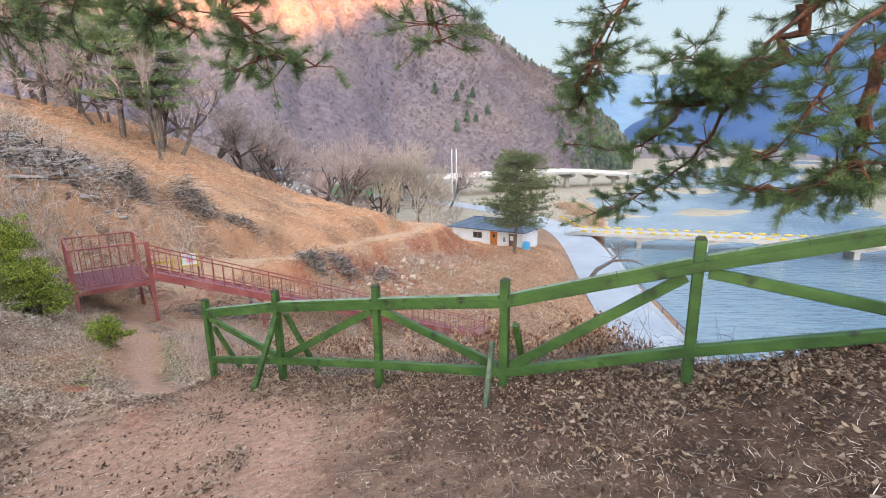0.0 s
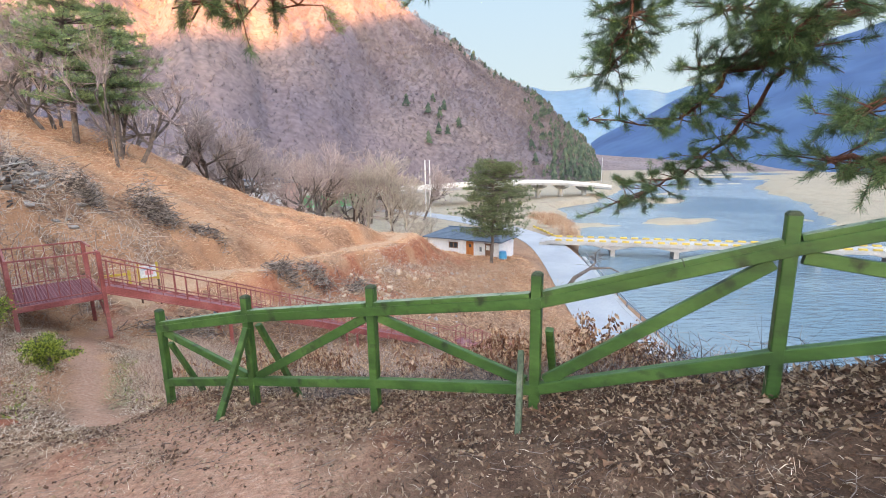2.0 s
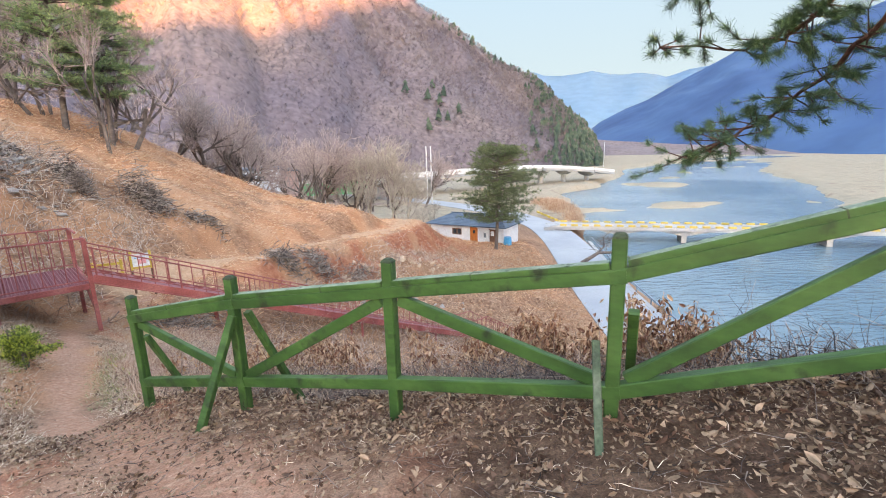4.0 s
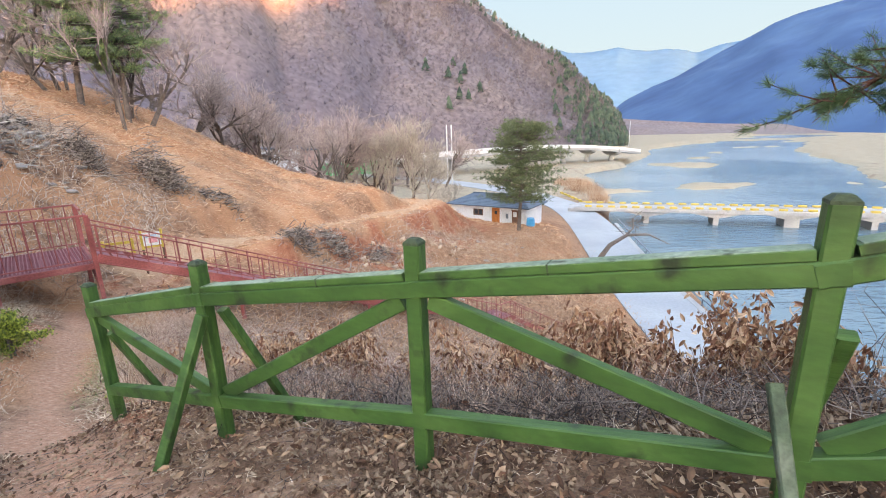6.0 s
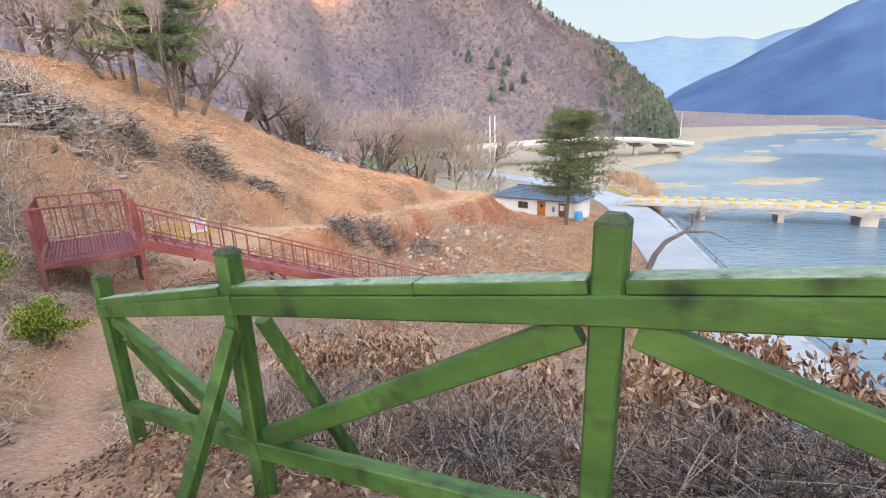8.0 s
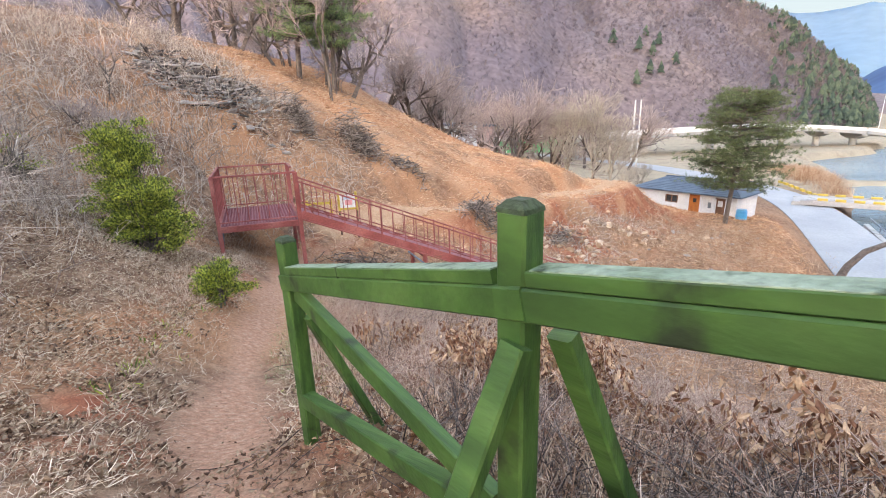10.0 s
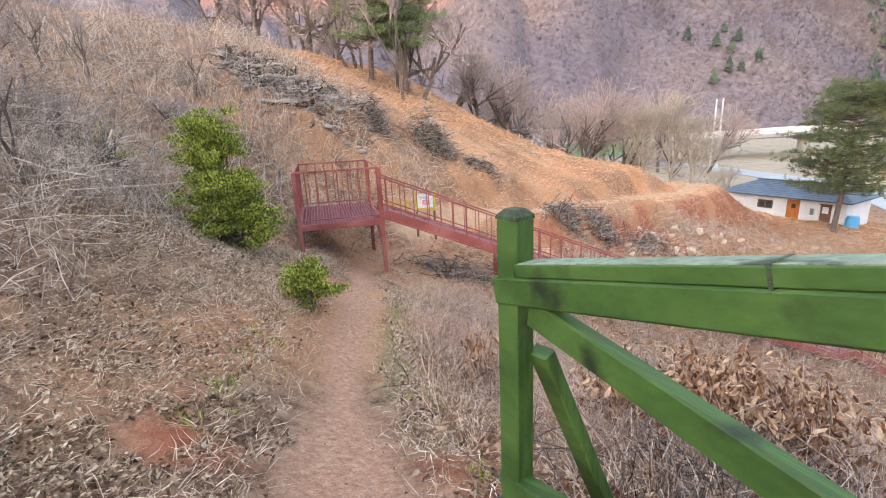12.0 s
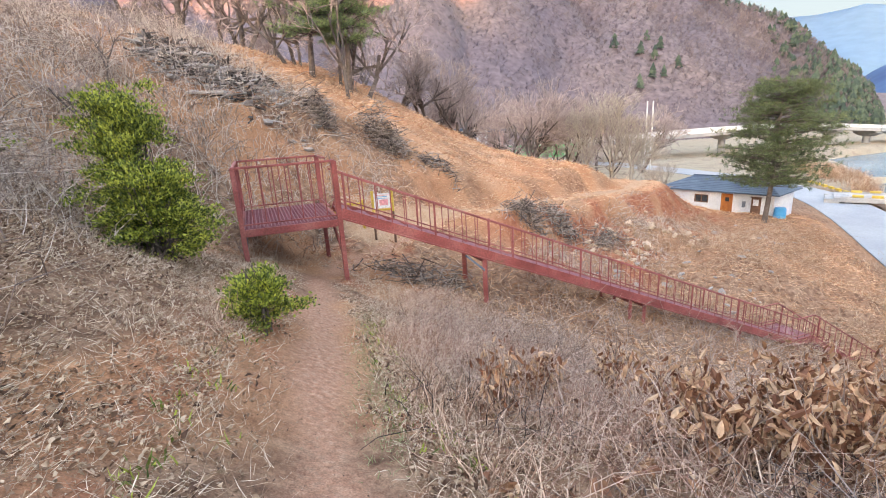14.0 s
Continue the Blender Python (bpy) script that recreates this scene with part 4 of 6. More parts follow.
for (x0, y0), (x1, y1) in zip(wall_pts, wall_pts[1:]):
    part("wall_section", Shape().beam((x0, y0, road_height(y0) - .75), (x1, y1, road_height(y1) - .75), .4, 1.6, .02), CONC, wall)

# ---------- viaduct ----------
VIA = [(-60, 80, -6.9), (-25, 98, -6.7), (-8, 108.5, -6.5), (4.2, 116, -6.4), (12.2, 120.6, -6.3), (20.6, 126, -6.2), (30, 132, -6.3), (37.5, 137, -6.6), (45.5, 140, -7.0), (53.5, 142, -7.8), (61, 145, -8.9)]
via = thing("viaduct", (33, 124, -11), "white concrete road viaduct curving along the valley", "viaduct")
for (a, b) in zip(VIA, VIA[1:]):
    d = (Vector(b) - Vector(a)).normalized()
    side = d.cross(Vector((0, 0, 1))).normalized()
    part("deck_span", Shape().beam(Vector(a) - d * .1, Vector(b) + d * .1, 7.0, .7, .05), CONC, via)
    for s in (-1, 1):
        part("parapet", Shape().beam(Vector(a) + side * 3.4 * s + Vector((0, 0, .7)), Vector(b) + side * 3.4 * s + Vector((0, 0, .7)), .25, .75, .03), PALE, via)
for i in (2, 3, 5, 7, 8, 9):
    p = Vector(VIA[i])
    d = (Vector(VIA[i + 1]) - Vector(VIA[i - 1])).normalized()
    side = d.cross(Vector((0, 0, 1))).normalized()
    pier = part("pier", Shape().tube([(p.x, p.y, -12.2), (p.x, p.y, p.z - 1.3)], [.75, .75], 14), CONC, via)
    part("pier_cap", Shape().add([p + side * s * w + d * e + Vector((0, 0, z)) for s in (-1, 1) for e in (-.8, .8) for w, z in ((3.1, -.36), (3.1, -.8), (1.0, -1.5))],
                                 [(0, 1, 4, 3), (1, 2, 5, 4), (6, 9, 10, 7), (7, 10, 11, 8), (0, 3, 9, 6), (2, 8, 11, 5), (0, 6, 7, 1), (1, 7, 8, 2), (3, 4, 10, 9), (4, 5, 11, 10)]), CONC, pier)

# ---------- far buildings ----------
def long_building(x, y, z, L, D, H, yaw, wallm, label):
    t = thing("building", (x, y, z), label, "building")
    m = Matrix.Translation((x, y, z)) @ Matrix.Rotation(radians(yaw), 4, "Z")

    def bb(a0, a1, b0, b1, c0, c1):
        return Shape().beam(m @ Vector((a0, (b0 + b1) / 2, (c0 + c1) / 2)), m @ Vector((a1, (b0 + b1) / 2, (c0 + c1) / 2)), b1 - b0, c1 - c0, .03)
    part("wall", bb(0, L, 0, D, -6, H), wallm, t)
    part("roof", bb(-.4, L + .4, -.5, D + .4, H, H + .35), ROOF, t)
    k = 0
    a = .8
    while a + 1.4 < L:
        w = part("window", bb(a, a + 1.4, -.06, .02, H - 1.7, H - .5), GLASSY, t)
        part("frame", bb(a - .08, a + 1.48, -.09, -.03, H - 1.8, H - 1.7), PALE, w)
        a += 2.4
        k += 1


BRICKISH = material("dull_pink_render", [(0.4, 0.26, 0.24), (0.5, 0.33, 0.3)], 0.6, 8, 0.85, 0.1)
long_building(-31.5, 72.5, -6.2, 11, 6, 4.2, 18, WHITE, "long white building with dark windows beyond the trees")
long_building(-23.5, 77.5, -5.6, 4.6, 5, 3.2, 18, BRICKISH, "small pinkish building beyond the trees")
net = thing("sports_fence", (-17, 86, -9), "green netting fence of a sports ground far off", "fence")
for k in range(6):
    part("panel", Shape().beam((-20.5 + 2.0 * k, 86 + .35 * k, -6.2), (-18.55 + 2.0 * k, 86.3 + .35 * k, -6.2), .06, 2.2), GREENNET, net)
    part("post", Shape().tube([(-20.5 + 2 * k, 86 + .35 * k, -10.6), (-20.5 + 2 * k, 86 + .35 * k, -4.9)], [.06, .06], 6), PALE, net)
for dx in (0, .9):
    pole = thing("pole", (2.4 + dx, 93, -10.4), "tall pale concrete pole behind the bare trees", "pole", "pair of poles")
    part("shaft", Shape().tube([(2.4 + dx, 93, -10.6), (2.4 + dx, 93, .9)], [.17, .12], 8), PALE, pole)
for x, y, h in ((-21, 92, 3.5), (91, 218, 8)):
    pole = thing("pole", (x, y, -10.6), "slim pale lamp pole in the distance", "pole")
    part("shaft", Shape().tube([(x, y, -11), (x, y, -10.6 + h + 3)], [.13, .08], 6), PALE, pole)

# ---------- growth: tools ----------
def norm(a):
    return a / np.maximum(np.linalg.norm(a, axis=-1, keepdims=True), 1e-9)


def leaf_mesh(pos, axis, size, width, curl=0.35):
    """Folded, pointed leaves: pos and axis (N,3), size (N,)."""
    n = len(pos)
    axis = norm(axis)
    side = norm(np.cross(axis, norm(rng.normal(size=(n, 3)))))
    up = np.cross(side, axis)
    s = size[:, None]
    w = s * width

    def edge(f, sgn, lo, hi):
        return pos + axis * s * (f + rng.uniform(-.08, .08, (n, 1))) + sgn * side * w * rng.uniform(lo, hi, (n, 1)) + up * s * curl * rng.uniform(.0, 1, (n, 1))
    v = np.stack([pos, edge(.25, 1, .5, 1.1), edge(.62, 1, .6, 1.2), pos + axis * s + up * s * curl * rng.uniform(-.7, .7, (n, 1)), edge(.62, -1, .6, 1.2), edge(.25, -1, .5, 1.1)], 1)
    b = np.arange(n)[:, None] * 6
    return v.reshape(-1, 3), np.concatenate([b + [0, 1, 2], b + [0, 2, 3], b + [0, 3, 4], b + [0, 4, 5]], 0)


def withered_leaf_mesh(pos, axis, size, width):
    """Drooping oval leaves, cupped along the rib and curled towards the tip."""
    n = len(pos)
    axis = norm(axis)
    side = norm(np.cross(axis, norm(rng.normal(size=(n, 3)))))
    up = np.cross(side, axis)
    s = size[:, None]
    curl, cup = rng.uniform(-.5, .5, (n, 1)), rng.uniform(.2, .9, (n, 1))
    rows = []
    for f, w in ((0, .06), (.22, .75), (.5, 1), (.78, .7), (1, .04)):
        c = pos + axis * s * (f - .25 * np.abs(curl) * f * f) + up * s * curl * f * f
        for k in (-1, 0, 1):
            rows.append(c + k * side * s * width * w * rng.uniform(.8, 1.15, (n, 1)) + abs(k) * up * s * width * w * cup)
    v = np.stack(rows, 1)
    b = np.arange(n)[:, None] * 15
    f = [b + [r * 3 + k, r * 3 + k + 1, r * 3 + k + 4, r * 3 + k + 3] for r in range(4) for k in range(2)]
    return v.reshape(-1, 3), np.concatenate(f, 0)


def blade_mesh(pos, axis, length, width):
    """Narrow bent blades, three triangles each."""
    n = len(pos)
    axis = norm(axis)
    side = norm(np.cross(axis, norm(rng.normal(size=(n, 3)))))
    bend = rng.normal(size=(n, 3)) * .6
    s, w = length[:, None], width[:, None]
    mid = pos + axis * s * .55
    tip = mid + norm(axis + bend - np.array([0, 0, .25])) * s * .45
    v = np.stack([pos - side * w, pos + side * w, mid - side * w * .7, mid + side * w * .7, tip], 1)
    b = np.arange(n)[:, None] * 5
    return v.reshape(-1, 3), np.concatenate([b + [0, 1, 3], b + [0, 3, 2], b + [2, 3, 4]], 0)


def stem_mesh(pts, rad):
    """Three-sided tapering stems: pts (N,K,3), rad (N,K)."""
    n, k, _ = pts.shape
    d = norm(pts[:, -1] - pts[:, 0])
    a = norm(np.cross(d, norm(rng.normal(size=(n, 3)))))
    b = np.cross(d, a)
    rings = [pts + rad[..., None] * (a[:, None] * math.cos(g) + b[:, None] * math.sin(g)) for g in (0, 2.094, 4.189)]
    v = np.stack(rings, 2).reshape(-1, 3)
    base = (np.arange(n)[:, None] * k + np.arange(k - 1)[None]).reshape(-1, 1) * 3
    f = np.concatenate([base + [j, (j + 1) % 3, (j + 1) % 3 + 3, j + 3] for j in range(3)], 0)
    return v, f


def merge(*vf):
    vs, fs, off = [], [], 0
    for v, f in vf:
        vs.append(v)
        fs += (f + off).tolist()
        off += len(v)
    return np.concatenate(vs), fs


def grown(name, vf, mat, parent=None, label="", category="", kind=""):
    me = bpy.data.meshes.new(name)
    v, f = vf
    if parent is not None:
        v = v - np.array(parent.location)
    me.from_pydata(v.tolist(), [], f if isinstance(f, list) else f.tolist())
    me.materials.append(mat)
    ob = new(name, me)
    ob.parent = parent
    return tagged(ob, label, category, "", kind)


def cloud(x0, x1, y0, y1, n):
    x, y = rng.uniform(x0, x1, n), rng.uniform(y0, y1, n)
    return x, y


def fence_uv(x, y):
    return (x - PX) * FU[0] + (y - PY) * FU[1], (x - PX) * FV[0] + (y - PY) * FV[1]


def keep_off_track(x, y, r=.33):
    bare = np.hypot((x + 5.65) / .34, (y - 6.45) / .24) + (fbm(x * 3.4, y * 3.4, 3, 8) - .5) * 2.2 < .85
    return ~bare & (line_distance(x, y, PATH_LINE) + (fbm(x * 2, y * 2, 2, 3) - .5) * .4 > r) & (line_distance(x, y, TRACK_LINE) > .8)


# ---------- leaf litter and dead grass ----------
def litter(name, x, y, lo, hi, mat, label, lift=.012, oval=False):
    z = height(x, y)
    n = len(x)
    ax = np.stack([rng.normal(size=n), rng.normal(size=n), rng.normal(size=n) * .5], -1)
    size = rng.uniform(lo, hi, n) ** 1.0
    pos = np.stack([x, y, z + lift + rng.uniform(0, .02, n)], -1)
    return grown(name, withered_leaf_mesh(pos, ax, size, .2) if oval else leaf_mesh(pos, ax, size, .2, .55), mat, None, label, "leaf litter", "stuff")


x, y = cloud(-4, 6.5, .5, 8, 90000)
u, v = fence_uv(x, y)
dens = np.clip(.12 + 1.1 * np.exp(-((u + .1) / .75) ** 2) + .3 * step01(v, .5, 3) * (u > 0), 0, 1) * (.35 + fbm(x * 1.6, y * 1.6, 3, 41))
k = rng.uniform(size=len(x)) < dens * .8
litter("leaf_litter", x[k], y[k], .014, .046, LITTER, "scattered curled dry brown leaves along the fence foot")
x, y = cloud(-13, 3, 4.5, 15, 34000)
u, v = fence_uv(x, y)
k = ((u < -.2) | (v < -3.2)) & keep_off_track(x, y, .5) & (rng.uniform(size=len(x)) < fbm(x * .8, y * .8, 3, 17) * .9)
litter("slope_leaf_litter", x[k], y[k], .012, .05, HILLLITTER, "pale dry leaves caught in the dead grass of the slope")


def dead_grass(name, x, y, lo, hi, wlo, whi, lift, mat, label):
    n = len(x)
    z = height(x, y)
    ax = np.stack([rng.normal(size=n) * .8, rng.normal(size=n) * .8, np.abs(rng.normal(size=n)) * lift + .05], -1)
    pos = np.stack([x, y, z - .005], -1)
    return grown(name, blade_mesh(pos, ax, rng.uniform(lo, hi, n), rng.uniform(wlo, whi, n)), mat, None, label, "dead grass", "stuff")


x, y = cloud(-5, 6.5, .4, 7, 85000)
u, v = fence_uv(x, y)
k = (u > -.3) & (rng.uniform(size=len(x)) < .25 + .9 * step01(fbm(x * 1.1, y * 1.1, 3, 23), .45, .65)) & keep_off_track(x, y, .3)
dead_grass("dead_grass", x[k], y[k], .02, .1, .0009, .0026, .3, STRAW, "short flattened dead grass on the trodden ground")
x, y = cloud(-15, 4, 4, 17, 150000)
u, v = fence_uv(x, y)
k = ((u < -.15) | (v < -3.3)) & keep_off_track(x, y) & (rng.uniform(size=len(x)) < .3 + .8 * fbm(x * .7, y * .7, 3, 29))
dead_grass("slope_grass", x[k], y[k], .05, .24, .001, .0028, .5, STRAW, "matted straw-coloured dead grass on the slope")
x, y = cloud(-34, 12, 16, 52, 150000)
cut = (below_track(x, y) > 1.0) & (below_track(x, y) < 5.5) & (y > 21) & (y < 46)
k = (~cut | (rng.uniform(size=len(x)) < .3)) & (line_distance(x, y, TRACK_LINE) > .55) & (y + 1.2 * x > -.5) & (rng.uniform(size=len(x)) < .35 + fbm(x * .4, y * .4, 3, 61))
dead_grass("russet_grass", x[k], y[k], .15, .5, .006, .015, .2, ORANGEGRASS, "russet dead grass on the cleared slope")


GULLYGRASS = material("tan_gully_grass", [(0.24, 0.125, 0.083), (0.48, 0.285, 0.2), (0.66, 0.47, 0.36)], 1.2, 30, 0.85, 0.0, island=0.8)
x, y = cloud(-8, 4.5, 5.8, 16, 85000)
u, v = fence_uv(x, y)
k = (u < -.6) & keep_off_track(x, y, .8) & (rng.uniform(size=len(x)) < 1.3 * step01(fbm(x * .9, y * .9, 3, 71), .4, .62))
dead_grass("standing_grass", x[k], y[k], .15, .5, .0016, .0045, 1.3, GULLYGRASS, "standing tan dead grass in the gully below the fence")
x, y = cloud(-16, -5, 4, 15, 120000)
u, v = fence_uv(x, y)
k = (v < -3.6) & keep_off_track(x, y, .7) & (rng.uniform(size=len(x)) < 1.6 * step01(fbm(x * .8, y * .8, 3, 83), .42, .62))
dead_grass("hillside_grass", x[k], y[k], .06, .26, .0011, .003, .55, STRAW, "tussocks of pale dead grass on the hillside")
x, y = cloud(-10.5, -4.6, 4.5, 12, 24000)
k = keep_off_track(x, y, .7) & (rng.uniform(size=len(x)) < 1.3 * step01(fbm(x * .9, y * .9, 3, 91), .45, .6))
m_ = k & (fbm(x * 2.2, y * 2.2, 3, 14) > .58)
litter("pale_leaf_drifts", x[m_], y[m_], .02, .055, HILLLITTER, "clusters of large pale withered leaves on the hillside", .03, True)
litter("hillside_leaf_litter", x[k], y[k], .012, .048, HILLLITTER, "drifts of dry tan leaves on the hillside", .02)
x, y = cloud(-5, 2.5, 6, 13, 9000)
u, v = fence_uv(x, y)
k = (u < -.4) & keep_off_track(x, y, .8) & (rng.uniform(size=len(x)) < 1.2 * step01(fbm(x * .9, y * .9, 3, 95), .42, .6))
litter("gully_leaf_litter", x[k], y[k], .04, .11, DRYLEAF, "dry tan leaves caught among the gully brush", .06)


t, off = rng.uniform(-3.2, 6, 9000), rng.uniform(.25, 2.6, 9000)
x, y = PX + FV[0] * t - FU[0] * off, PY + FV[1] * t - FU[1] * off
litter("brush_leaf_litter", x, y, .02, .075, LITTER, "brown leaves lying under the brush below the fence", .02)


def twig_litter(x, y, lo, hi, rad, mat, label):
    n = len(x)
    z = height(x, y) + .008
    d = norm(np.stack([rng.normal(size=n), rng.normal(size=n), rng.normal(size=n) * .12], -1)) * rng.uniform(lo, hi, (n, 1))
    a = np.stack([x, y, z], -1)
    m = a + d * .5 + rng.normal(size=(n, 3)) * .015
    e = a + d
    m[:, 2], e[:, 2] = height(m[:, 0], m[:, 1]) + .012, height(e[:, 0], e[:, 1]) + .01 + rng.uniform(0, .03, n)
    grown("twig_litter", stem_mesh(np.stack([a, m, e], 1), rad * rng.uniform(.5, 1.4, (n, 1)) * np.array([[1, .8, .4]])), mat, None, label, "twig litter", "stuff")


DARKTWIG = material("dark_brown_undergrowth", [(0.035, 0.024, 0.022), (0.1, 0.07, 0.062), (0.24, 0.18, 0.155)], 2, 20, 0.9, 0.2, island=0.8)
x, y = cloud(-4, 6.5, .6, 7.5, 7000)
u, v = fence_uv(x, y)
k = rng.uniform(size=len(x)) < .2 + .8 * np.exp(-((u - .2) / 1.0) ** 2) + .4 * step01(v, 0, 3)
twig_litter(x[k], y[k], .04, .22, .0022, DARKTWIG, "thin dark fallen twigs on the trodden ground")
x, y = cloud(-13, -4.5, 4, 13, 13000)
k = keep_off_track(x, y, .6)
twig_litter(x[k], y[k], .05, .22, .0013, STRAW, "pale fallen twigs and stalks on the hillside")

t, off = rng.uniform(-2.4, 5.5, 1700), rng.normal(size=1700) * .45 - .15
litter("large_leaf_litter", PX + FV[0] * t + FU[0] * off, PY + FV[1] * t + FU[1] * off, .035, .085, LITTER, "larger pale curled leaves heaped along the fence foot", .02, True)
FRESH = material("fresh_green_grass", [(0.11, 0.14, 0.05), (0.2, 0.25, 0.1), (0.34, 0.36, 0.2)], 2, 30, 0.7, 0.0, island=0.8)
t = rng.uniform(0, 1, 2600)
x, y = np.interp(t, [0, .5, 1], [-5.3, -6.6, -7.7]) + rng.normal(size=2600) * .14, np.interp(t, [0, .5, 1], [8.3, 10.2, 12.2]) + rng.normal(size=2600) * .14
x, y = np.concatenate([x, -6.0 + rng.normal(size=500) * .16]), np.concatenate([y, 5.75 + rng.normal(size=500) * .13])
dead_grass("green_grass", x, y, .03, .12, .001, .003, .8, FRESH, "sparse green grass sprouting beside the path")

CRUMPLED = material("crumpled_brown_leaves", [(0.1, 0.053, 0.035), (0.2, 0.115, 0.075), (0.31, 0.207, 0.14)], 2, 30, 0.85, 0.2, island=0.9)
x, y = cloud(-6, 7, .3, 7.5, 90000)
u, v = fence_uv(x, y)
k = (u > -.4) & keep_off_track(x, y, .3) & (rng.uniform(size=len(x)) < .1 + 1.0 * step01(fbm(x * 1.3, y * 1.3, 4, 57), .46, .62))
litter("crumpled_leaf_litter", x[k], y[k], .015, .055, CRUMPLED, "crumpled brown leaves matted over the trodden ground", .008)
x, y = cloud(-14, -4.2, 4, 13.5, 120000)
k = keep_off_track(x, y, .45) & (fence_uv(x, y)[1] < -3.2) & (rng.uniform(size=len(x)) < .15 + step01(fbm(x * 1.1, y * 1.1, 4, 63), .44, .6))
dead_grass("matted_straw", x[k], y[k], .05, .19, .0014, .004, .22, STRAW, "flattened mat of pale straw on the hillside")
litter("dark_leaf_litter", x[k][::4], y[k][::4], .02, .06, CRUMPLED, "dark crumpled leaves between the hillside straw", .015)

# ---------- brambles and twigs ----------
def bramble(cx, cy, spread, n, hlo, hhi, rad, arch=.6):
    """Arching bare stems around the centres."""
    i = rng.integers(0, len(cx), n)
    x, y = cx[i] + rng.normal(size=n) * spread, cy[i] + rng.normal(size=n) * spread
    k = keep_off_track(x, y, .6)
    x, y = x[k], y[k]
    n = len(x)
    z = height(x, y) - .03
    h = rng.uniform(hlo, hhi, n)
    lean = rng.normal(size=(n, 2)) * arch
    t = np.linspace(0, 1, 4)[None]
    wig = rng.normal(size=(n, 4, 3)) * .05 * h[:, None, None]
    wig[:, 0] = 0
    pts = np.stack([x[:, None] + lean[:, :1] * h[:, None] * t ** 1.6, y[:, None] + lean[:, 1:] * h[:, None] * t ** 1.6,
                    z[:, None] + h[:, None] * (t - .45 * np.hypot(lean[:, :1], lean[:, 1:]) * t ** 2.2)], -1) + wig
    r = rad * rng.uniform(.6, 1.3, (n, 1)) * (1 - .75 * t)
    side = stem_mesh(pts, r)
    j = rng.integers(0, n, int(n * 1.6))
    q = rng.integers(1, 3, len(j))
    p0 = pts[j, q]
    d = norm(rng.normal(size=(len(j), 3)) + np.array([0, 0, .3])) * (h[j] * rng.uniform(.2, .45, len(j)))[:, None]
    sub = np.stack([p0, p0 + d * .5 + rng.normal(size=d.shape) * .02, p0 + d], 1)
    return merge(side, stem_mesh(sub, rad * .5 * np.ones((len(j), 1)) * np.array([[1, .7, .3]])))


GREYTWIG = material("grey_dead_brush", [(0.17, 0.12, 0.1), (0.37, 0.28, 0.235), (0.57, 0.47, 0.4)], 2, 20, 0.9, 0.2, island=0.7)
cx, cy = cloud(-14, -6.5, 5, 14, 400)
k = cy < 6.2 - (cx + 7) * 1.1
cx2, cy2 = cloud(-18, -9, 4, 13, 260)
hx, hy = np.concatenate([cx[k], cx2]), np.concatenate([cy[k], cy2])
kk = (line_distance(hx, hy, PATH_LINE) > 2.4) & (np.hypot(hx + 9.9, hy - 10.5) > .9)
grown("hillside_brush", bramble(hx[kk], hy[kk], .35, 5200, .3, .9, .006, .75), GREYTWIG, None, "dense tangle of grey leafless brush on the hillside", "brush", "stuff")
cx, cy = cloud(-7, 1.5, 6.5, 16, 260)
u, v = fence_uv(cx, cy)
k = (u < -1.8) & (line_distance(cx, cy, PATH_LINE) > 1.5)
grown("gully_brush", bramble(cx[k], cy[k], .3, 4200, .2, .6, .004, .8), TWIG, None, "thin brown leafless brush filling the gully", "brush", "stuff")
t = rng.uniform(-3.5, 6, 150)
off = rng.uniform(.7, 2.6, 150)
cx, cy = PX + FV[0] * t - FU[0] * off, PY + FV[1] * t - FU[1] * off
tall_x, tall_y = cloud(2.3, 5.2, 4.3, 6.0, 12)
grown("tall_stalks", bramble(tall_x, tall_y, .12, 70, .9, 1.7, .004, .25), DARKTWIG, None, "thin dark leafless stalks rising above the fence", "stalks", "stuff")
grown("undergrowth", bramble(cx, cy, .3, 4600, .15, .5, .005, 1.0), DARKTWIG, None, "dark twiggy undergrowth just below the fence", "undergrowth", "stuff")
cx, cy = cloud(-6, 8, 13, 24, 200)
grown("lower_brush", bramble(cx, cy, .6, 2600, .4, 1.1, .01, .7), TWIG, None, "brown leafless scrub under the stairs", "brush", "stuff")
cx, cy = cloud(-18, -9, 14, 23, 120)
k = line_distance(cx, cy, PATH_LINE) > 1.6
grown("bank_brush", bramble(cx[k], cy[k], .6, 2600, .3, .9, .01, .8), GREYTWIG, None, "grey dry brush on the slope behind the stairs", "brush", "stuff")
cx, cy = cloud(-30, -13, 7, 24, 420)
k = (cy + 1.2 * cx < .5) & (cx > -26)
grown("upper_hillside_brush", bramble(cx[k], cy[k], .7, 4600, .4, 1.3, .011, .6), GREYTWIG, None, "grey leafless thicket on the upper hillside", "brush", "stuff")
t = rng.uniform(0, 1, 170)
cx = np.interp(t, [0, .35, .7, 1], [-8.6, -6.5, -3.6, -.5]) + rng.uniform(1.2, 4.5, 170)
cy = np.interp(t, [0, .35, .7, 1], [22, 28, 36, 43]) + rng.normal(size=170) * .6
grown("spur_brush", bramble(cx, cy, .5, 1500, .25, .8, .011, .9), GREYTWIG, None, "grey dry brush along the edge of the track", "brush", "stuff")
BANKTWIG = material("russet_bank_scrub", [(0.25, 0.13, 0.08), (0.4, 0.24, 0.155), (0.52, 0.37, 0.265)], 2, 20, 0.9, 0.2, island=0.7)
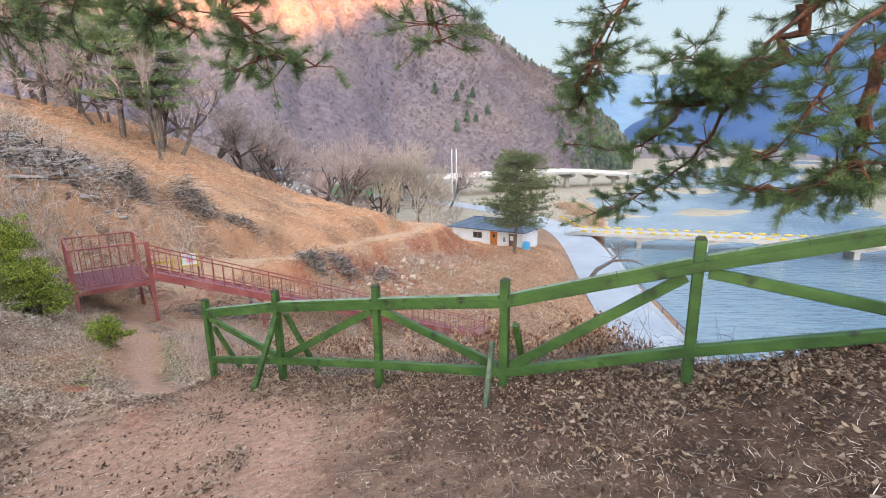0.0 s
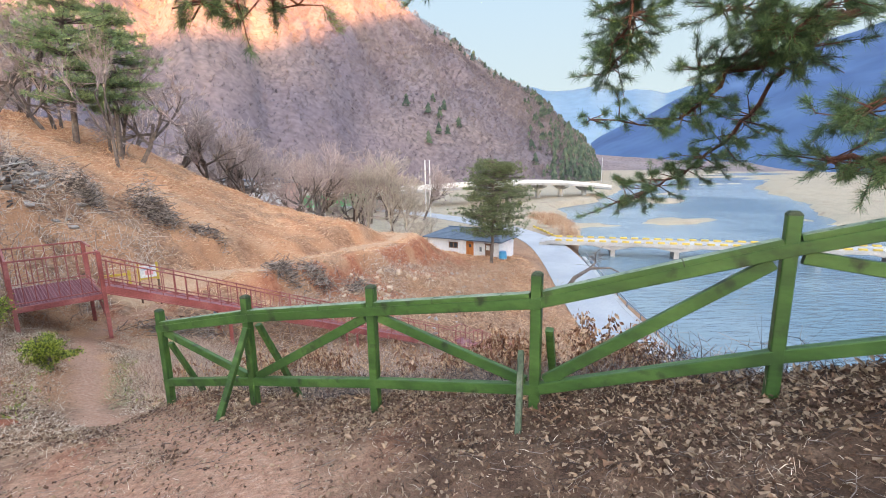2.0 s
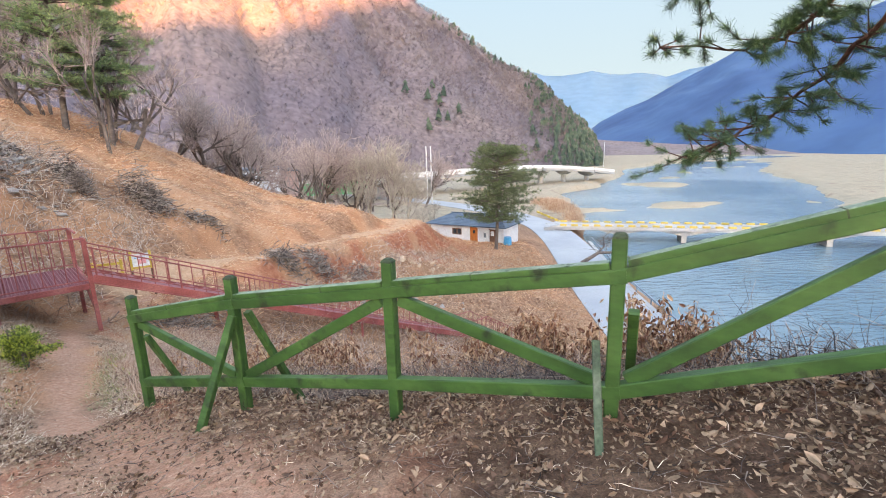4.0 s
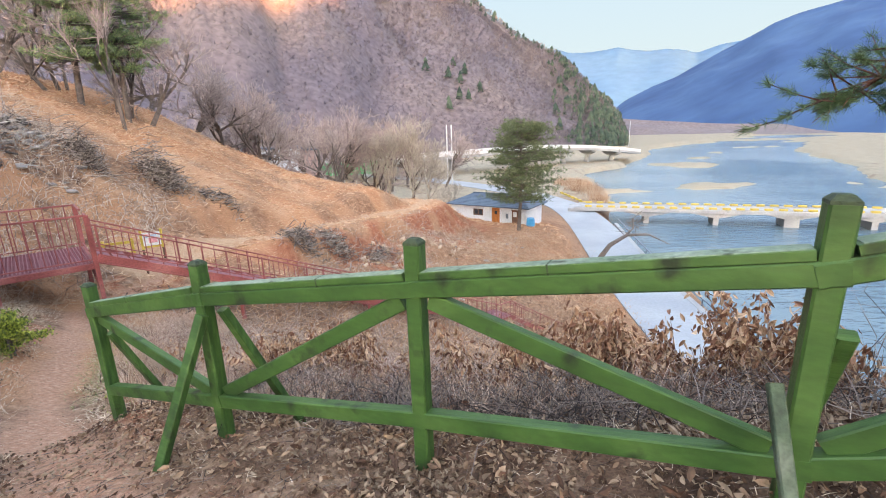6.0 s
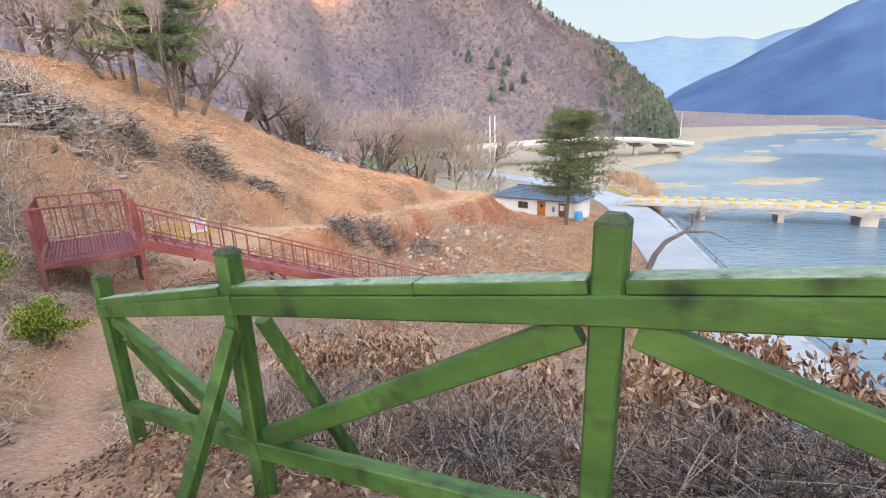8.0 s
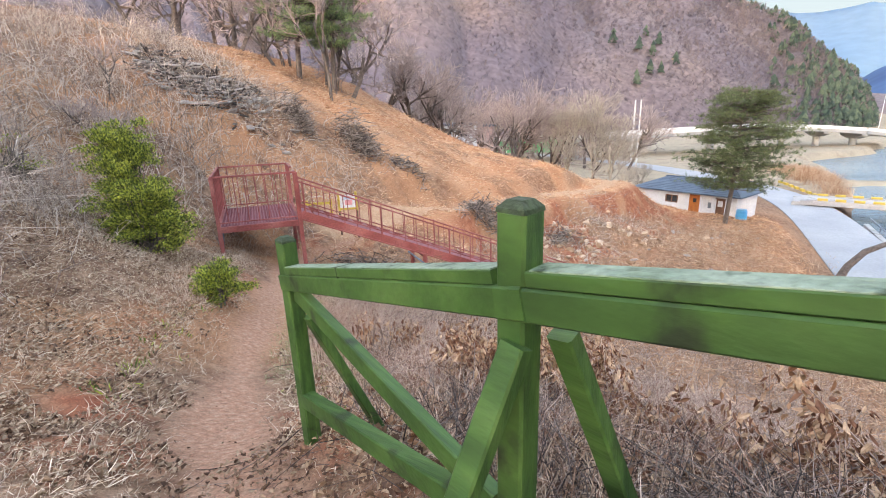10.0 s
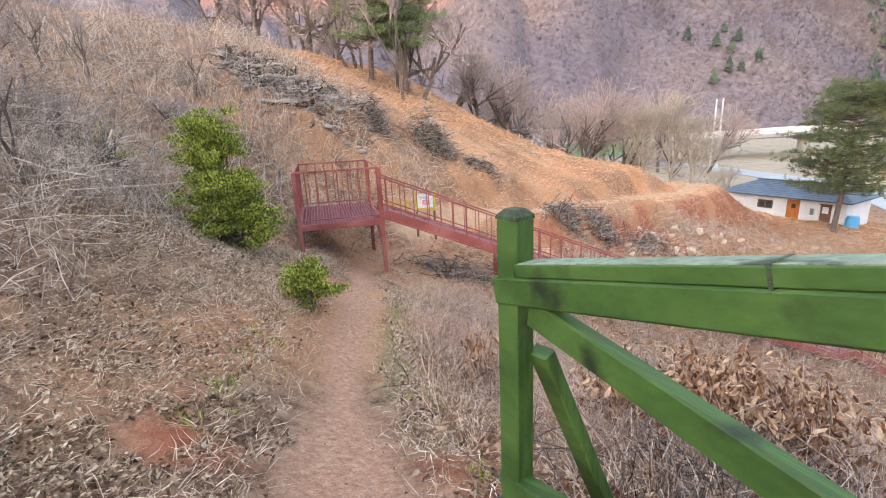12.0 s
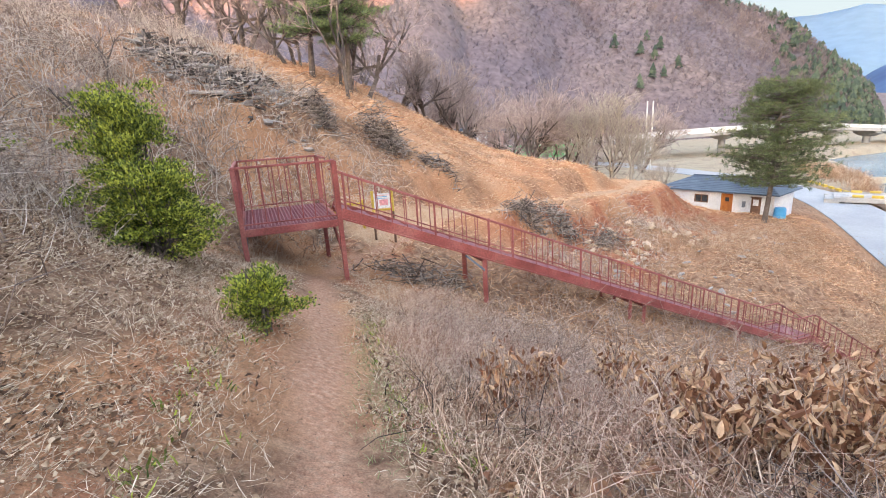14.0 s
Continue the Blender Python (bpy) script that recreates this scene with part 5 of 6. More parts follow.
t = np.linspace(0, 1, 160)
cx, cy = np.interp(t, [0, 1], [-4, 10]) + rng.normal(size=160), np.interp(t, [0, 1], [29, 43]) + rng.normal(size=160)
grown("river_bank_scrub", bramble(np.concatenate([cx, cx + 2.2]), np.concatenate([cy, cy - 1.5]), .8, 1300, .3, .9, .01, .6), BANKTWIG, None, "russet and straw scrub on the steep river bank", "scrub", "stuff")

cx, cy = cloud(-2, 10.5, 22, 45, 520)
k = (below_track(cx, cy) > 4.2) & (fbm(cx * .3, cy * .3, 3, 44) > .47) & (line_distance(cx, cy, ROAD_LINE) > 3.4)
grown("lower_bank_scrub", bramble(cx[k], cy[k], .5, 4200, .3, 1.15, .01, .8), BANKTWIG, None, "russet leafless scrub on the lower river bank", "scrub", "stuff")
cx, cy = cloud(-7, 2.5, 6.3, 15, 260)
u, v = fence_uv(cx, cy)
k = (u < -.8) & (line_distance(cx, cy, PATH_LINE) > 1.2) & (fbm(cx * .5, cy * .5, 3, 86) > .44)
grown("dark_gully_brush", bramble(cx[k], cy[k], .35, 1900, .15, .6, .0055, .9), DARKTWIG, None, "dark leafless tangle low in the gully", "brush", "stuff")
REDTWIG = material("red_brown_stems", [(0.25, 0.125, 0.095), (0.45, 0.27, 0.21), (0.6, 0.43, 0.35)], 2, 20, 0.9, 0.2, island=0.8)
cx, cy = cloud(-7.5, 2.5, 6.2, 14, 300)
u, v = fence_uv(cx, cy)
k = (u < -1.5) & (line_distance(cx, cy, PATH_LINE) > 1.1) & (fbm(cx * .6, cy * .6, 3, 66) > .46)
grown("red_brown_brush", bramble(cx[k], cy[k], .28, 5200, .25, .7, .0036, .7), REDTWIG, None, "red-brown leafless stems standing in the gully", "brush", "stuff")
x, y = cloud(-9, 0, 3, 13, 16000)
k = (line_distance(x, y, PATH_LINE) < .5) & (rng.uniform(size=len(x)) < .12 + .5 * step01(line_distance(x, y, PATH_LINE), .12, .45))
litter("path_leaf_litter", x[k], y[k], .01, .03, LITTER, "crumbs of dry leaf trodden into the path")

# ---------- dry leafy bushes below the fence ----------
def dry_bush(x, y, h, w, n, mat=DRYLEAF):
    g = ground_at(x, y)
    t = thing("dry_bush", (x, y, g), "bush with drooping withered brown leaves below the fence", "bush", "withered bushes")
    m = 26
    base = np.stack([rng.normal(size=m) * w * .25 + x, rng.normal(size=m) * w * .25 + y, np.full(m, g - .05)], -1)
    tip = np.stack([x + rng.normal(size=m) * w * .5, y + rng.normal(size=m) * w * .5, g + h * rng.uniform(.55, 1, m)], -1)
    mid = (base + tip) / 2 + rng.normal(size=(m, 3)) * .06
    pts = np.stack([base, (base + mid) / 2, mid, (mid + tip) / 2, tip], 1)
    grown("stem_clump", stem_mesh(pts, np.linspace(.008, .003, 5)[None] * np.ones((m, 1))), TWIG, t)
    i, f = rng.integers(0, m, n), rng.uniform(.18, 1.0, n)[:, None]
    p = np.where(f < .5, base[i] + (mid[i] - base[i]) * f * 2, mid[i] + (tip[i] - mid[i]) * (f * 2 - 1)) + rng.normal(size=(n, 3)) * .05
    ax = np.stack([rng.normal(size=n) * .6, rng.normal(size=n) * .6, -1.0 + rng.normal(size=n) * .45], -1)
    grown("leaves", withered_leaf_mesh(p, ax, rng.uniform(.045, .115, n), .19), mat, t, kind="stuff")


for bx, by, h, w, n in ((.2, 7.3, .9, .7, 620), (.9, 7.0, .98, .6, 860), (1.6, 6.6, .75, .7, 520), (2.15, 6.4, 1.12, .5, 900), (2.6, 6.2, .9, .5, 420), (3.2, 5.6, .5, .6, 160), (4.2, 5.0, .45, .7, 120), (1.3, 7.4, .9, .7, 420), (2.4, 7.0, 1.0, .7, 420), (-.5, 7.8, .75, .7, 450), (-1.3, 8.3, .6, .7, 260), (-2.7, 9.6, .8, .7, 420), (-2.0, 9.2, .9, .7, 480), (-3.4, 10.0, .6, .6, 200), (-4.6, 10.2, .6, .5, 160), (-3.3, 9.1, .75, .55, 330), (-2.8, 8.75, .7, .5, 260), (-4.9, 9.6, .8, .16, 60), (-3.9, 11.2, 1.0, .2, 90)):
    dry_bush(bx, by, h, w, int(n * 3.2))


# ---------- green shrubs ----------
def shrub(x, y, h, w, n, lean=(0, 0), label=""):
    g = ground_at(x, y)
    t = thing("shrub", (x, y, g), label, "shrub")
    m = 40
    base = np.stack([x + rng.normal(size=m) * .1, y + rng.normal(size=m) * .1, np.full(m, g - .05)], -1)
    f = rng.uniform(.12, 1, m)
    wid = w * 1.15 * np.clip(1.12 - f, 0, 1) ** .75 * np.clip(f * 5, 0, 1)
    an = rng.uniform(0, 2 * np.pi, m)
    tip = np.stack([x + lean[0] * f + np.cos(an) * wid, y + lean[1] * f + np.sin(an) * wid, g + h * f], -1)
    mid = base * .45 + tip * .55 + np.array([0, 0, .12 * h])
    grown("trunk", stem_mesh(np.stack([base, mid, tip], 1), np.array([[.02, .012, .004]]) * np.ones((m, 1))), BARK, t)
    i = rng.integers(0, m, n)
    q = rng.uniform(.35, 1.05, n)[:, None]
    cl = max(24, n // 150)
    ci = rng.integers(0, m, cl)
    cp = mid[ci] + (tip[ci] - mid[ci]) * rng.uniform(.1, 1.05, (cl, 1)) + rng.normal(size=(cl, 3)) * np.array([.2, .2, .14]) * (w + .3)
    i = rng.integers(0, cl, n)
    p = cp[i] + rng.normal(size=(n, 3)) * np.array([.1, .1, .045]) * (w + .45)
    ax = norm(p - np.array([x, y, g + h * .35])) * .7 + rng.normal(size=(n, 3)) * .5 + np.array([0, 0, .5])
    grown("foliage", leaf_mesh(p, ax, rng.uniform(.022, .055, n), .26, .3), SHRUB, t)


shrub(-10.15, 10.6, 2.35, .42, 26000, (-.1, .1), "tall yellow-green evergreen shrub on the brushy bank")
shrub(-9.62, 10.3, 1.45, .5, 18000, (.0, .05), "rounded yellow-green evergreen shrub beside the taller one")
shrub(-7.62, 9.72, .66, .24, 6500, (-.08, .1), "small bright green shrub at the path edge")
shrub(-11.6, 9.7, .7, .3, 300, (0, 0), "small sparse green shrub in the grey brush")
x, y = cloud(-7.4, -3.6, 6.5, 13, 500)
k = np.abs(line_distance(x, y, PATH_LINE) - .75) < .22
x, y = x[k], y[k]
i = np.repeat(np.arange(len(x)), 7)
p = np.stack([x[i] + rng.normal(size=len(i)) * .04, y[i] + rng.normal(size=len(i)) * .04, height(x[i], y[i])], -1)
grown("weeds", blade_mesh(p, np.stack([rng.normal(size=len(i)) * .5, rng.normal(size=len(i)) * .5, np.ones(len(i))], -1), rng.uniform(.04, .11, len(i)), rng.uniform(.004, .009, len(i))), SHRUB, None, "small green weeds along the path edge", "weeds", "stuff")


# ---------- pines ----------
def needle_tufts(p, d, n, length, width, spread=.55):
    i = np.repeat(np.arange(len(p)), n)
    m = len(i)
    pos = p[i] + rng.normal(size=(m, 3)) * length * .12
    ax = norm(norm(d)[i] + rng.normal(size=(m, 3)) * spread)
    side = norm(np.cross(ax, rng.normal(size=(m, 3))))
    s = length * rng.uniform(.7, 1.15, (m, 1))
    v = np.stack([pos - side * width, pos + side * width, pos + ax * s + np.array([0, 0, -.08]) * s], 1).reshape(-1, 3)
    return v, np.arange(m * 3).reshape(-1, 3)


def bough(t, pts, r0, r1, twigs, tuft, length, width, reach=.5, mat=NEEDLE):
    """A crooked limb with side twigs that end in needle tufts."""
    P = np.array(pts, float)
    s = np.linspace(0, len(P) - 1, len(P) * 4)
    Q = np.stack([hermite(np.arange(len(P), dtype=float), P[:, j], s) for j in range(3)], -1)
    Q[1:-1] += rng.normal(size=(len(Q) - 2, 3)) * r0 * .6
    part("limb", Shape().tube([tuple(q) for q in Q], list(np.linspace(r0, r1, len(Q)) * rng.uniform(.85, 1.2, len(Q))), 8), PINEBARK, t)
    i = rng.integers(len(Q) // 4, len(Q), twigs)
    a = Q[i]
    d = norm(np.concatenate([rng.normal(size=(twigs, 2)), rng.normal(size=(twigs, 1)) * .45 - .12], 1))
    L = reach * rng.uniform(.35, 1, (twigs, 1))
    b = a + d * L * .5 + rng.normal(size=(twigs, 3)) * .03
    c = b + norm(d + rng.normal(size=(twigs, 3)) * .35) * L * .5
    grown("twig_spray", stem_mesh(np.stack([a, b, c], 1), np.array([[.008, .005, .003]]) * np.ones((twigs, 1))), PINEBARK, t, kind="stuff")
    f = np.repeat(np.arange(twigs), 8)
    w = rng.uniform(.4, 1.0, (len(f), 1))
    tp_ = np.where(w < .5, a[f] + (b[f] - a[f]) * w * 2, b[f] + (c[f] - b[f]) * (w * 2 - 1))
    td = norm(c - a)[f] + np.array([0, 0, .25]) + rng.normal(size=(len(f), 3)) * .35
    grown("needle_spray", needle_tufts(tp_, td, tuft, length, width), mat, t, kind="stuff")


near_pine = thing("pine_tree", (5.6, 4.6, ground_at(5.6, 4.6)), "old red pine with crooked limbs overhanging the fence", "tree")
g = ground_at(5.6, 4.6)
part("trunk", Shape().tube([(5.6, 4.6, g - .3), (5.65, 4.5, g + 1.5), (5.5, 4.3, g + 3.2), (5.3, 4.0, g + 5.2), (5.0, 3.8, g + 7.5)], [.24, .2, .18, .14, .07], 12), PINEBARK, near_pine)
bough(near_pine, [(5.5, 4.3, 1.6), (4.4, 4.2, 3.0), (3.3, 4.5, 2.75), (3.15, 4.7, 2.2), (2.8, 4.9, 1.88), (2.3, 5.2, 1.85)], .085, .03, 105, 26, .095, .0017, 0.61)
bough(near_pine, [(2.85, 4.9, 1.88), (2.95, 5.3, 1.5), (2.85, 5.8, 1.05), (2.5, 6.0, .78), (2.0, 6.1, .55)], .024, .008, 90, 26, .095, .0017, 0.46)
bough(near_pine, [(5.4, 4.0, 2.6), (4.0, 3.5, 2.75), (3.25, 3.5, 2.3), (3.12, 3.6, 1.65), (3.1, 3.65, 1.34), (3.0, 3.85, 1.08), (2.7, 4.2, 1.05)], .07, .02, 105, 26, .095, .0017, 0.50)
bough(near_pine, [(3.1, 3.65, 1.3), (3.35, 3.9, 1.1), (3.7, 4.3, 1.0)], .02, .008, 33, 26, .095, .0017, 0.44)
bough(near_pine, [(4.4, 4.2, 3.0), (3.0, 4.9, 3.15), (1.9, 4.9, 2.95), (1.55, 4.85, 2.4), (1.33, 4.9, 2.0)], .04, .007, 69, 26, .095, .0017, 0.46)
bough(near_pine, [(5.4, 4.0, 3.4), (3.0, 3.6, 4.0), (1.0, 3.9, 3.3), (-.05, 4.25, 2.75), (-.02, 4.3, 2.32)], .05, .008, 75, 26, .095, .0017, 0.55)
bough(near_pine, [(1.0, 3.9, 3.3), (-.6, 3.9, 3.2), (-1.75, 4.2, 2.68), (-1.66, 4.3, 2.4), (-1.5, 4.35, 2.24), (-1.15, 4.45, 2.15)], .035, .008, 60, 26, .095, .0017, 0.50)
bough(near_pine, [(-1.52, 4.34, 2.25), (-1.7, 4.25, 2.13), (-1.9, 4.2, 2.05)], .014, .006, 7, 26, .095, .0017, 0.28)
bough(near_pine, [(-.6, 3.9, 3.2), (-2.0, 4.3, 2.9), (-2.65, 4.4, 2.66), (-2.25, 4.6, 2.5)], .025, .006, 51, 26, .095, .0017, 0.44)
bough(near_pine, [(-2.0, 4.3, 2.9), (-3.2, 4.4, 2.75), (-4.0, 4.5, 2.5)], .02, .006, 60, 26, .095, .0017, 0.55)

bough(near_pine, [(3.15, 4.7, 2.2), (2.78, 4.59, 1.9), (2.49, 4.93, 1.89), (2.31, 5.11, 1.56), (2.02, 5.28, 1.37), (1.44, 5.6, 1.44)], .028, .006, 70, 26, .095, .0017, 0.36)
bough(near_pine, [(3.0, 4.9, 3.15), (1.95, 5.0, 3.0), (1.67, 5.15, 2.38), (1.6, 5.18, 2.07), (1.42, 5.24, 1.81)], .016, .006, 60, 26, .095, .0017, 0.4)
bough(near_pine, [(3.2, 4.3, 2.6), (2.75, 4.35, 2.2), (2.57, 4.47, 2.0), (2.38, 4.59, 2.16), (2.14, 4.72, 2.22)], .02, .006, 80, 26, .095, .0017, 0.42)
bough(near_pine, [(3.3, 3.5, 2.5), (2.7, 3.44, 2.1), (2.63, 3.42, 1.8), (2.55, 3.48, 1.57), (2.43, 3.58, 1.35), (2.32, 3.67, 1.26)], .02, .006, 45, 26, .095, .0017, 0.34)


# Unseen upper boughs, added overhead to shade the ground on the right.
for bx_, by_, bz_ in ((3.2, 2.2, 4.6), (4.2, 1.2, 5.2), (2.6, 3.6, 5.4), (6.8, 2.4, 5.0), (4.0, 5.8, 4.8), (3.0, .8, 6.0), (5.6, 1.0, 6.4), (4.4, 2.6, 4.4), (5.8, 3.0, 4.2), (3.6, 3.0, 5.0), (6.6, 4.4, 4.4), (5.0, 5.4, 5.2)):
    bough(near_pine, [(5.3, 4.0, bz_ - .8), ((5.3 + bx_) / 2, (4 + by_) / 2, bz_), (bx_, by_, bz_ - .2)], .05, .01, 130, 20, .17, .009, 1.1)


HILLNEEDLE = material("bright_layered_needles", [(0.095, 0.16, 0.075), (0.17, 0.255, 0.11), (0.25, 0.34, 0.145)], 2, 20, 0.6, 0.0, island=0.7)
DARKNEEDLE = material("dark_olive_needles", [(0.05, 0.07, 0.032), (0.085, 0.115, 0.05), (0.13, 0.16, 0.065)], 2, 20, 0.6, 0.0, island=0.7)


def far_pine(x, y, h, crown0, width, n, label, lean=0.0, g=None, layers=9, jitter=.18, inner=.35, mat=NEEDLE, dome=.8):
    g = ground_at(x, y) if g is None else g
    t = thing("pine_tree", (x, y, g), label, "tree")
    top = Vector((x + lean, y, g + h))
    pts = [Vector((x, y, g - .2)), Vector((x + lean * .2 + .1, y, g + h * .3)), Vector((x + lean * .7 - .1, y, g + h * .7)), top]
    part("trunk", Shape().tube(pts, [h * .018, h * .015, h * .01, h * .004], 8), BARK, t)
    m = int(n / 14)
    f = crown0 + (1 - crown0) * (np.floor(rng.uniform(0, 1, m) * layers) + .5 + rng.uniform(-jitter, jitter, m)) / layers
    ang = rng.uniform(0, 2 * np.pi, m)
    ax0 = np.stack([x + lean * f, np.full(m, y), g + h * f], -1)
    prof = width * np.sin(np.pi * np.clip((f - crown0) / (1.04 - crown0) * .74 + .24, 0, 1)) ** dome * rng.uniform(.4, 1.1, m)
    tip = ax0 + np.stack([np.cos(ang) * prof, np.sin(ang) * prof, prof * .12], -1)
    mid = (ax0 + tip) / 2 + rng.normal(size=(m, 3)) * .08
    grown("branch_tangle", stem_mesh(np.stack([ax0, mid, tip], 1), np.array([[.05, .03, .012]]) * np.ones((m, 1)) * h / 10), BARK, t)
    i = np.repeat(np.arange(m), 14)
    q = rng.uniform(inner, 1.02, (len(i), 1))
    p = ax0[i] + (tip[i] - ax0[i]) * q + rng.normal(size=(len(i), 3)) * np.array([.2, .2, .045]) * width * .5
    d = norm(tip - ax0)[i] * .5 + np.array([0, 0, .55]) + rng.normal(size=(len(i), 3)) * .3
    grown("crown", needle_tufts(p, d, 16, .26 * h / 10 + .08, .012, .75), mat, t)


far_pine(7.5, 46.0, 10.2, .26, 4.0, 3600, "broad dark green pine standing in front of the hut", .3, None, 1, .5, .45, DARKNEEDLE, .6)
far_pine(-20.6, 30.9, 9.8, .2, 3.0, 2100, "tall pine with layered green boughs on the hill crest", .5, mat=HILLNEEDLE)
far_pine(-19.0, 32.3, 9.3, .28, 2.6, 1600, "tall pine with layered green boughs on the hill crest", .3, mat=HILLNEEDLE)
far_pine(-25.5, 31.2, 10.0, .55, 2.3, 900, "tall thin pine on the hill crest", -.3, mat=HILLNEEDLE)
far_pine(-29, 30.0, 11.0, .6, 2.3, 800, "tall thin pine on the hill crest", .3, mat=HILLNEEDLE)


# ---------- bare trees ----------
def bare_tree(h, seed, spread=.55, limbs=5, depth=6, trunk=.02, droop=0.0):
    """Branch segments of one leafless tree standing at the origin: thick ones and fine ones."""
    r = np.random.default_rng(seed)
    thick, fine = [], []

    def grow(p, d, length, rad, level):
        q = p + d * length * .5 + r.normal(size=3) * length * .06
        e = q + norm(d + r.normal(size=3) * .14 + np.array([0, 0, .05 - droop * (level > 2)])) * length * .5
        (thick if level < 3 else fine).append((np.stack([p, q, e]), np.array([rad, rad * .82, rad * .64])))
        if level >= depth:
            return
        for _ in range(limbs if level == 0 else r.integers(2, 5)):
            f = r.uniform(.45, 1.0)
            st = p + (q - p) * f * 2 if f < .5 else q + (e - q) * (f * 2 - 1)
            grow(st, norm(d + r.normal(size=3) * spread + np.array([0, 0, .12])), length * r.uniform(.55, .8), max(rad * .6, h * .0009), level + 1)
    grow(np.zeros(3), norm(np.array([r.normal() * .1, r.normal() * .1, 1.0])), h * .34, h * trunk, 0)

    def build(segs):
        return stem_mesh(np.stack([a for a, _ in segs]), np.stack([b for _, b in segs]))
    return build(thick), build([(a[::2], b[::2]) for a, b in fine])


def tree_kind(h, seed, bark, twig, label, **kw):
    a, b = bare_tree(h, seed, **kw)
    t = thing("bare_tree", (0, 0, 0), label, "tree", "leafless trees")
    t.location = (0, 0, 0)
    grown("trunk", a, bark, t)
    grown("crown", b, twig, t)
    return t


TREETWIG = material("mauve_grey_twigs", [(0.24, 0.185, 0.175), (0.38, 0.3, 0.275)], 3, 20, 0.9, 0.2, island=0.6)
KINDS = [tree_kind(8, 3, BARK, TREETWIG, "leafless grey-brown tree with a fine twiggy crown", spread=.5, limbs=5),
         tree_kind(8, 8, BARK, TREETWIG, "leafless grey-brown tree with a fine twiggy crown", spread=.6, limbs=4),
         tree_kind(8, 15, BARK, TREETWIG, "slim leafless grey-brown tree", spread=.38, limbs=4, trunk=.014),
         tree_kind(8, 21, PALETWIG, PALETWIG, "pale straw-coloured leafless willow clump", spread=.42, limbs=8, trunk=.012)]


def plant(kind, x, y, s, turn, g=None):
    g = ground_at(x, y) - .1 if g is None else g
    o = copy_thing(KINDS[kind], pose(x, y, g, 0, 0, turn))
    o.scale = (s, s, s)


TREES = [(0, -20.0, 46.5, 1.15), (1, -17.0, 49.5, 1.35), (0, -23.5, 47, 1.25), (1, -13.8, 52, 1.35), (0, -11, 57, 1.6), (1, -27, 46, 1.3), (0, -31, 45, 1.2), (1, -18.5, 55, 1.6), (0, -22, 58, 1.8), (0, -14, 62, 1.8), (1, -9.5, 66, 1.7),
         (3, -6.2, 62, 1.4), (3, -4.0, 63, 1.6), (3, -2.0, 61, 1.3), (3, -8.5, 64, 1.3), (2, -3, 66, 1.4), (0, 1.8, 88, 1.5), (3, .6, 55.5, .5), (3, 2.0, 58, .55), (1, -16, 60, 1.0), (0, -24, 62, 1.2), (1, -8, 72, 1.1)]
for n_, (kd, tx, ty, ts) in enumerate(TREES):
    plant(kd, tx, ty, ts * 1.15, 47 * n_)
for n_ in range(17):
    tx = -34 + n_ * 1.05 + rng.uniform(-.4, .4)
    plant(2 if n_ % 3 else 1, tx, 31.5 + rng.uniform(-1.5, 3.5) - (tx + 26) * .1, rng.uniform(.85, 1.25), 61 * n_)
for n_ in range(30):
    tx = rng.uniform(-66, -4)
    plant(n_ % 3, tx, rng.uniform(84, 104), rng.uniform(1.5, 2.2), 83 * n_)
for n_ in range(22):
    tx, ty = rng.uniform(-17, -9), rng.uniform(5, 15.5)
    if line_distance(np.array([tx]), np.array([ty]), PATH_LINE)[0] > 2.6 and math.hypot(tx + 10.3, ty - 11) > 1.5:
        plant(2 if n_ % 2 else 1, tx, ty, rng.uniform(.2, .36), 31 * n_)
for kd in KINDS:
    for o in (kd, *kd.children_recursive):
        bpy.data.objects.remove(o)

# the leaning tree on the river bank
LX, LY = 12.2, 38.2
LG = ground_at(LX, LY)
lean_tree = thing("leaning_tree", (LX, LY, LG), "crooked leafless tree arching out over the river road", "tree")
part("trunk", Shape().tube([(LX, LY, LG - .3), (LX + .5, LY, LG + 1.1), (LX + 1.2, LY, LG + 2.1), (LX + 2.5, LY - .1, LG + 2.9), (LX + 4.2, LY - .2, LG + 2.9), (LX + 6.0, LY - .2, LG + 2.0)], [.26, .21, .18, .13, .08, .025], 8), BARK, lean_tree)
part("branch", Shape().tube([(LX + 2.3, LY - .1, LG + 2.8), (LX + 3.0, LY, LG + 3.4), (LX + 2.9, LY, LG + 4.2), (LX + 3.6, LY, LG + 4.8)], [.1, .07, .045, .02], 6), BARK, lean_tree)
for q in range(16):
    a = Vector((LX + 2.9 + rng.uniform(-.4, .6), LY, LG + 3.5 + rng.uniform(-.5, 1.0)))
    part("twig", Shape().tube([a, a + Vector((rng.uniform(-.6, .7), rng.uniform(-.3, .3), rng.uniform(.1, .4))), a + Vector((rng.uniform(-1.3, 1.5), rng.uniform(-.5, .5), rng.uniform(.0, .7)))], [.03, .02, .008], 4), BARK, lean_tree)


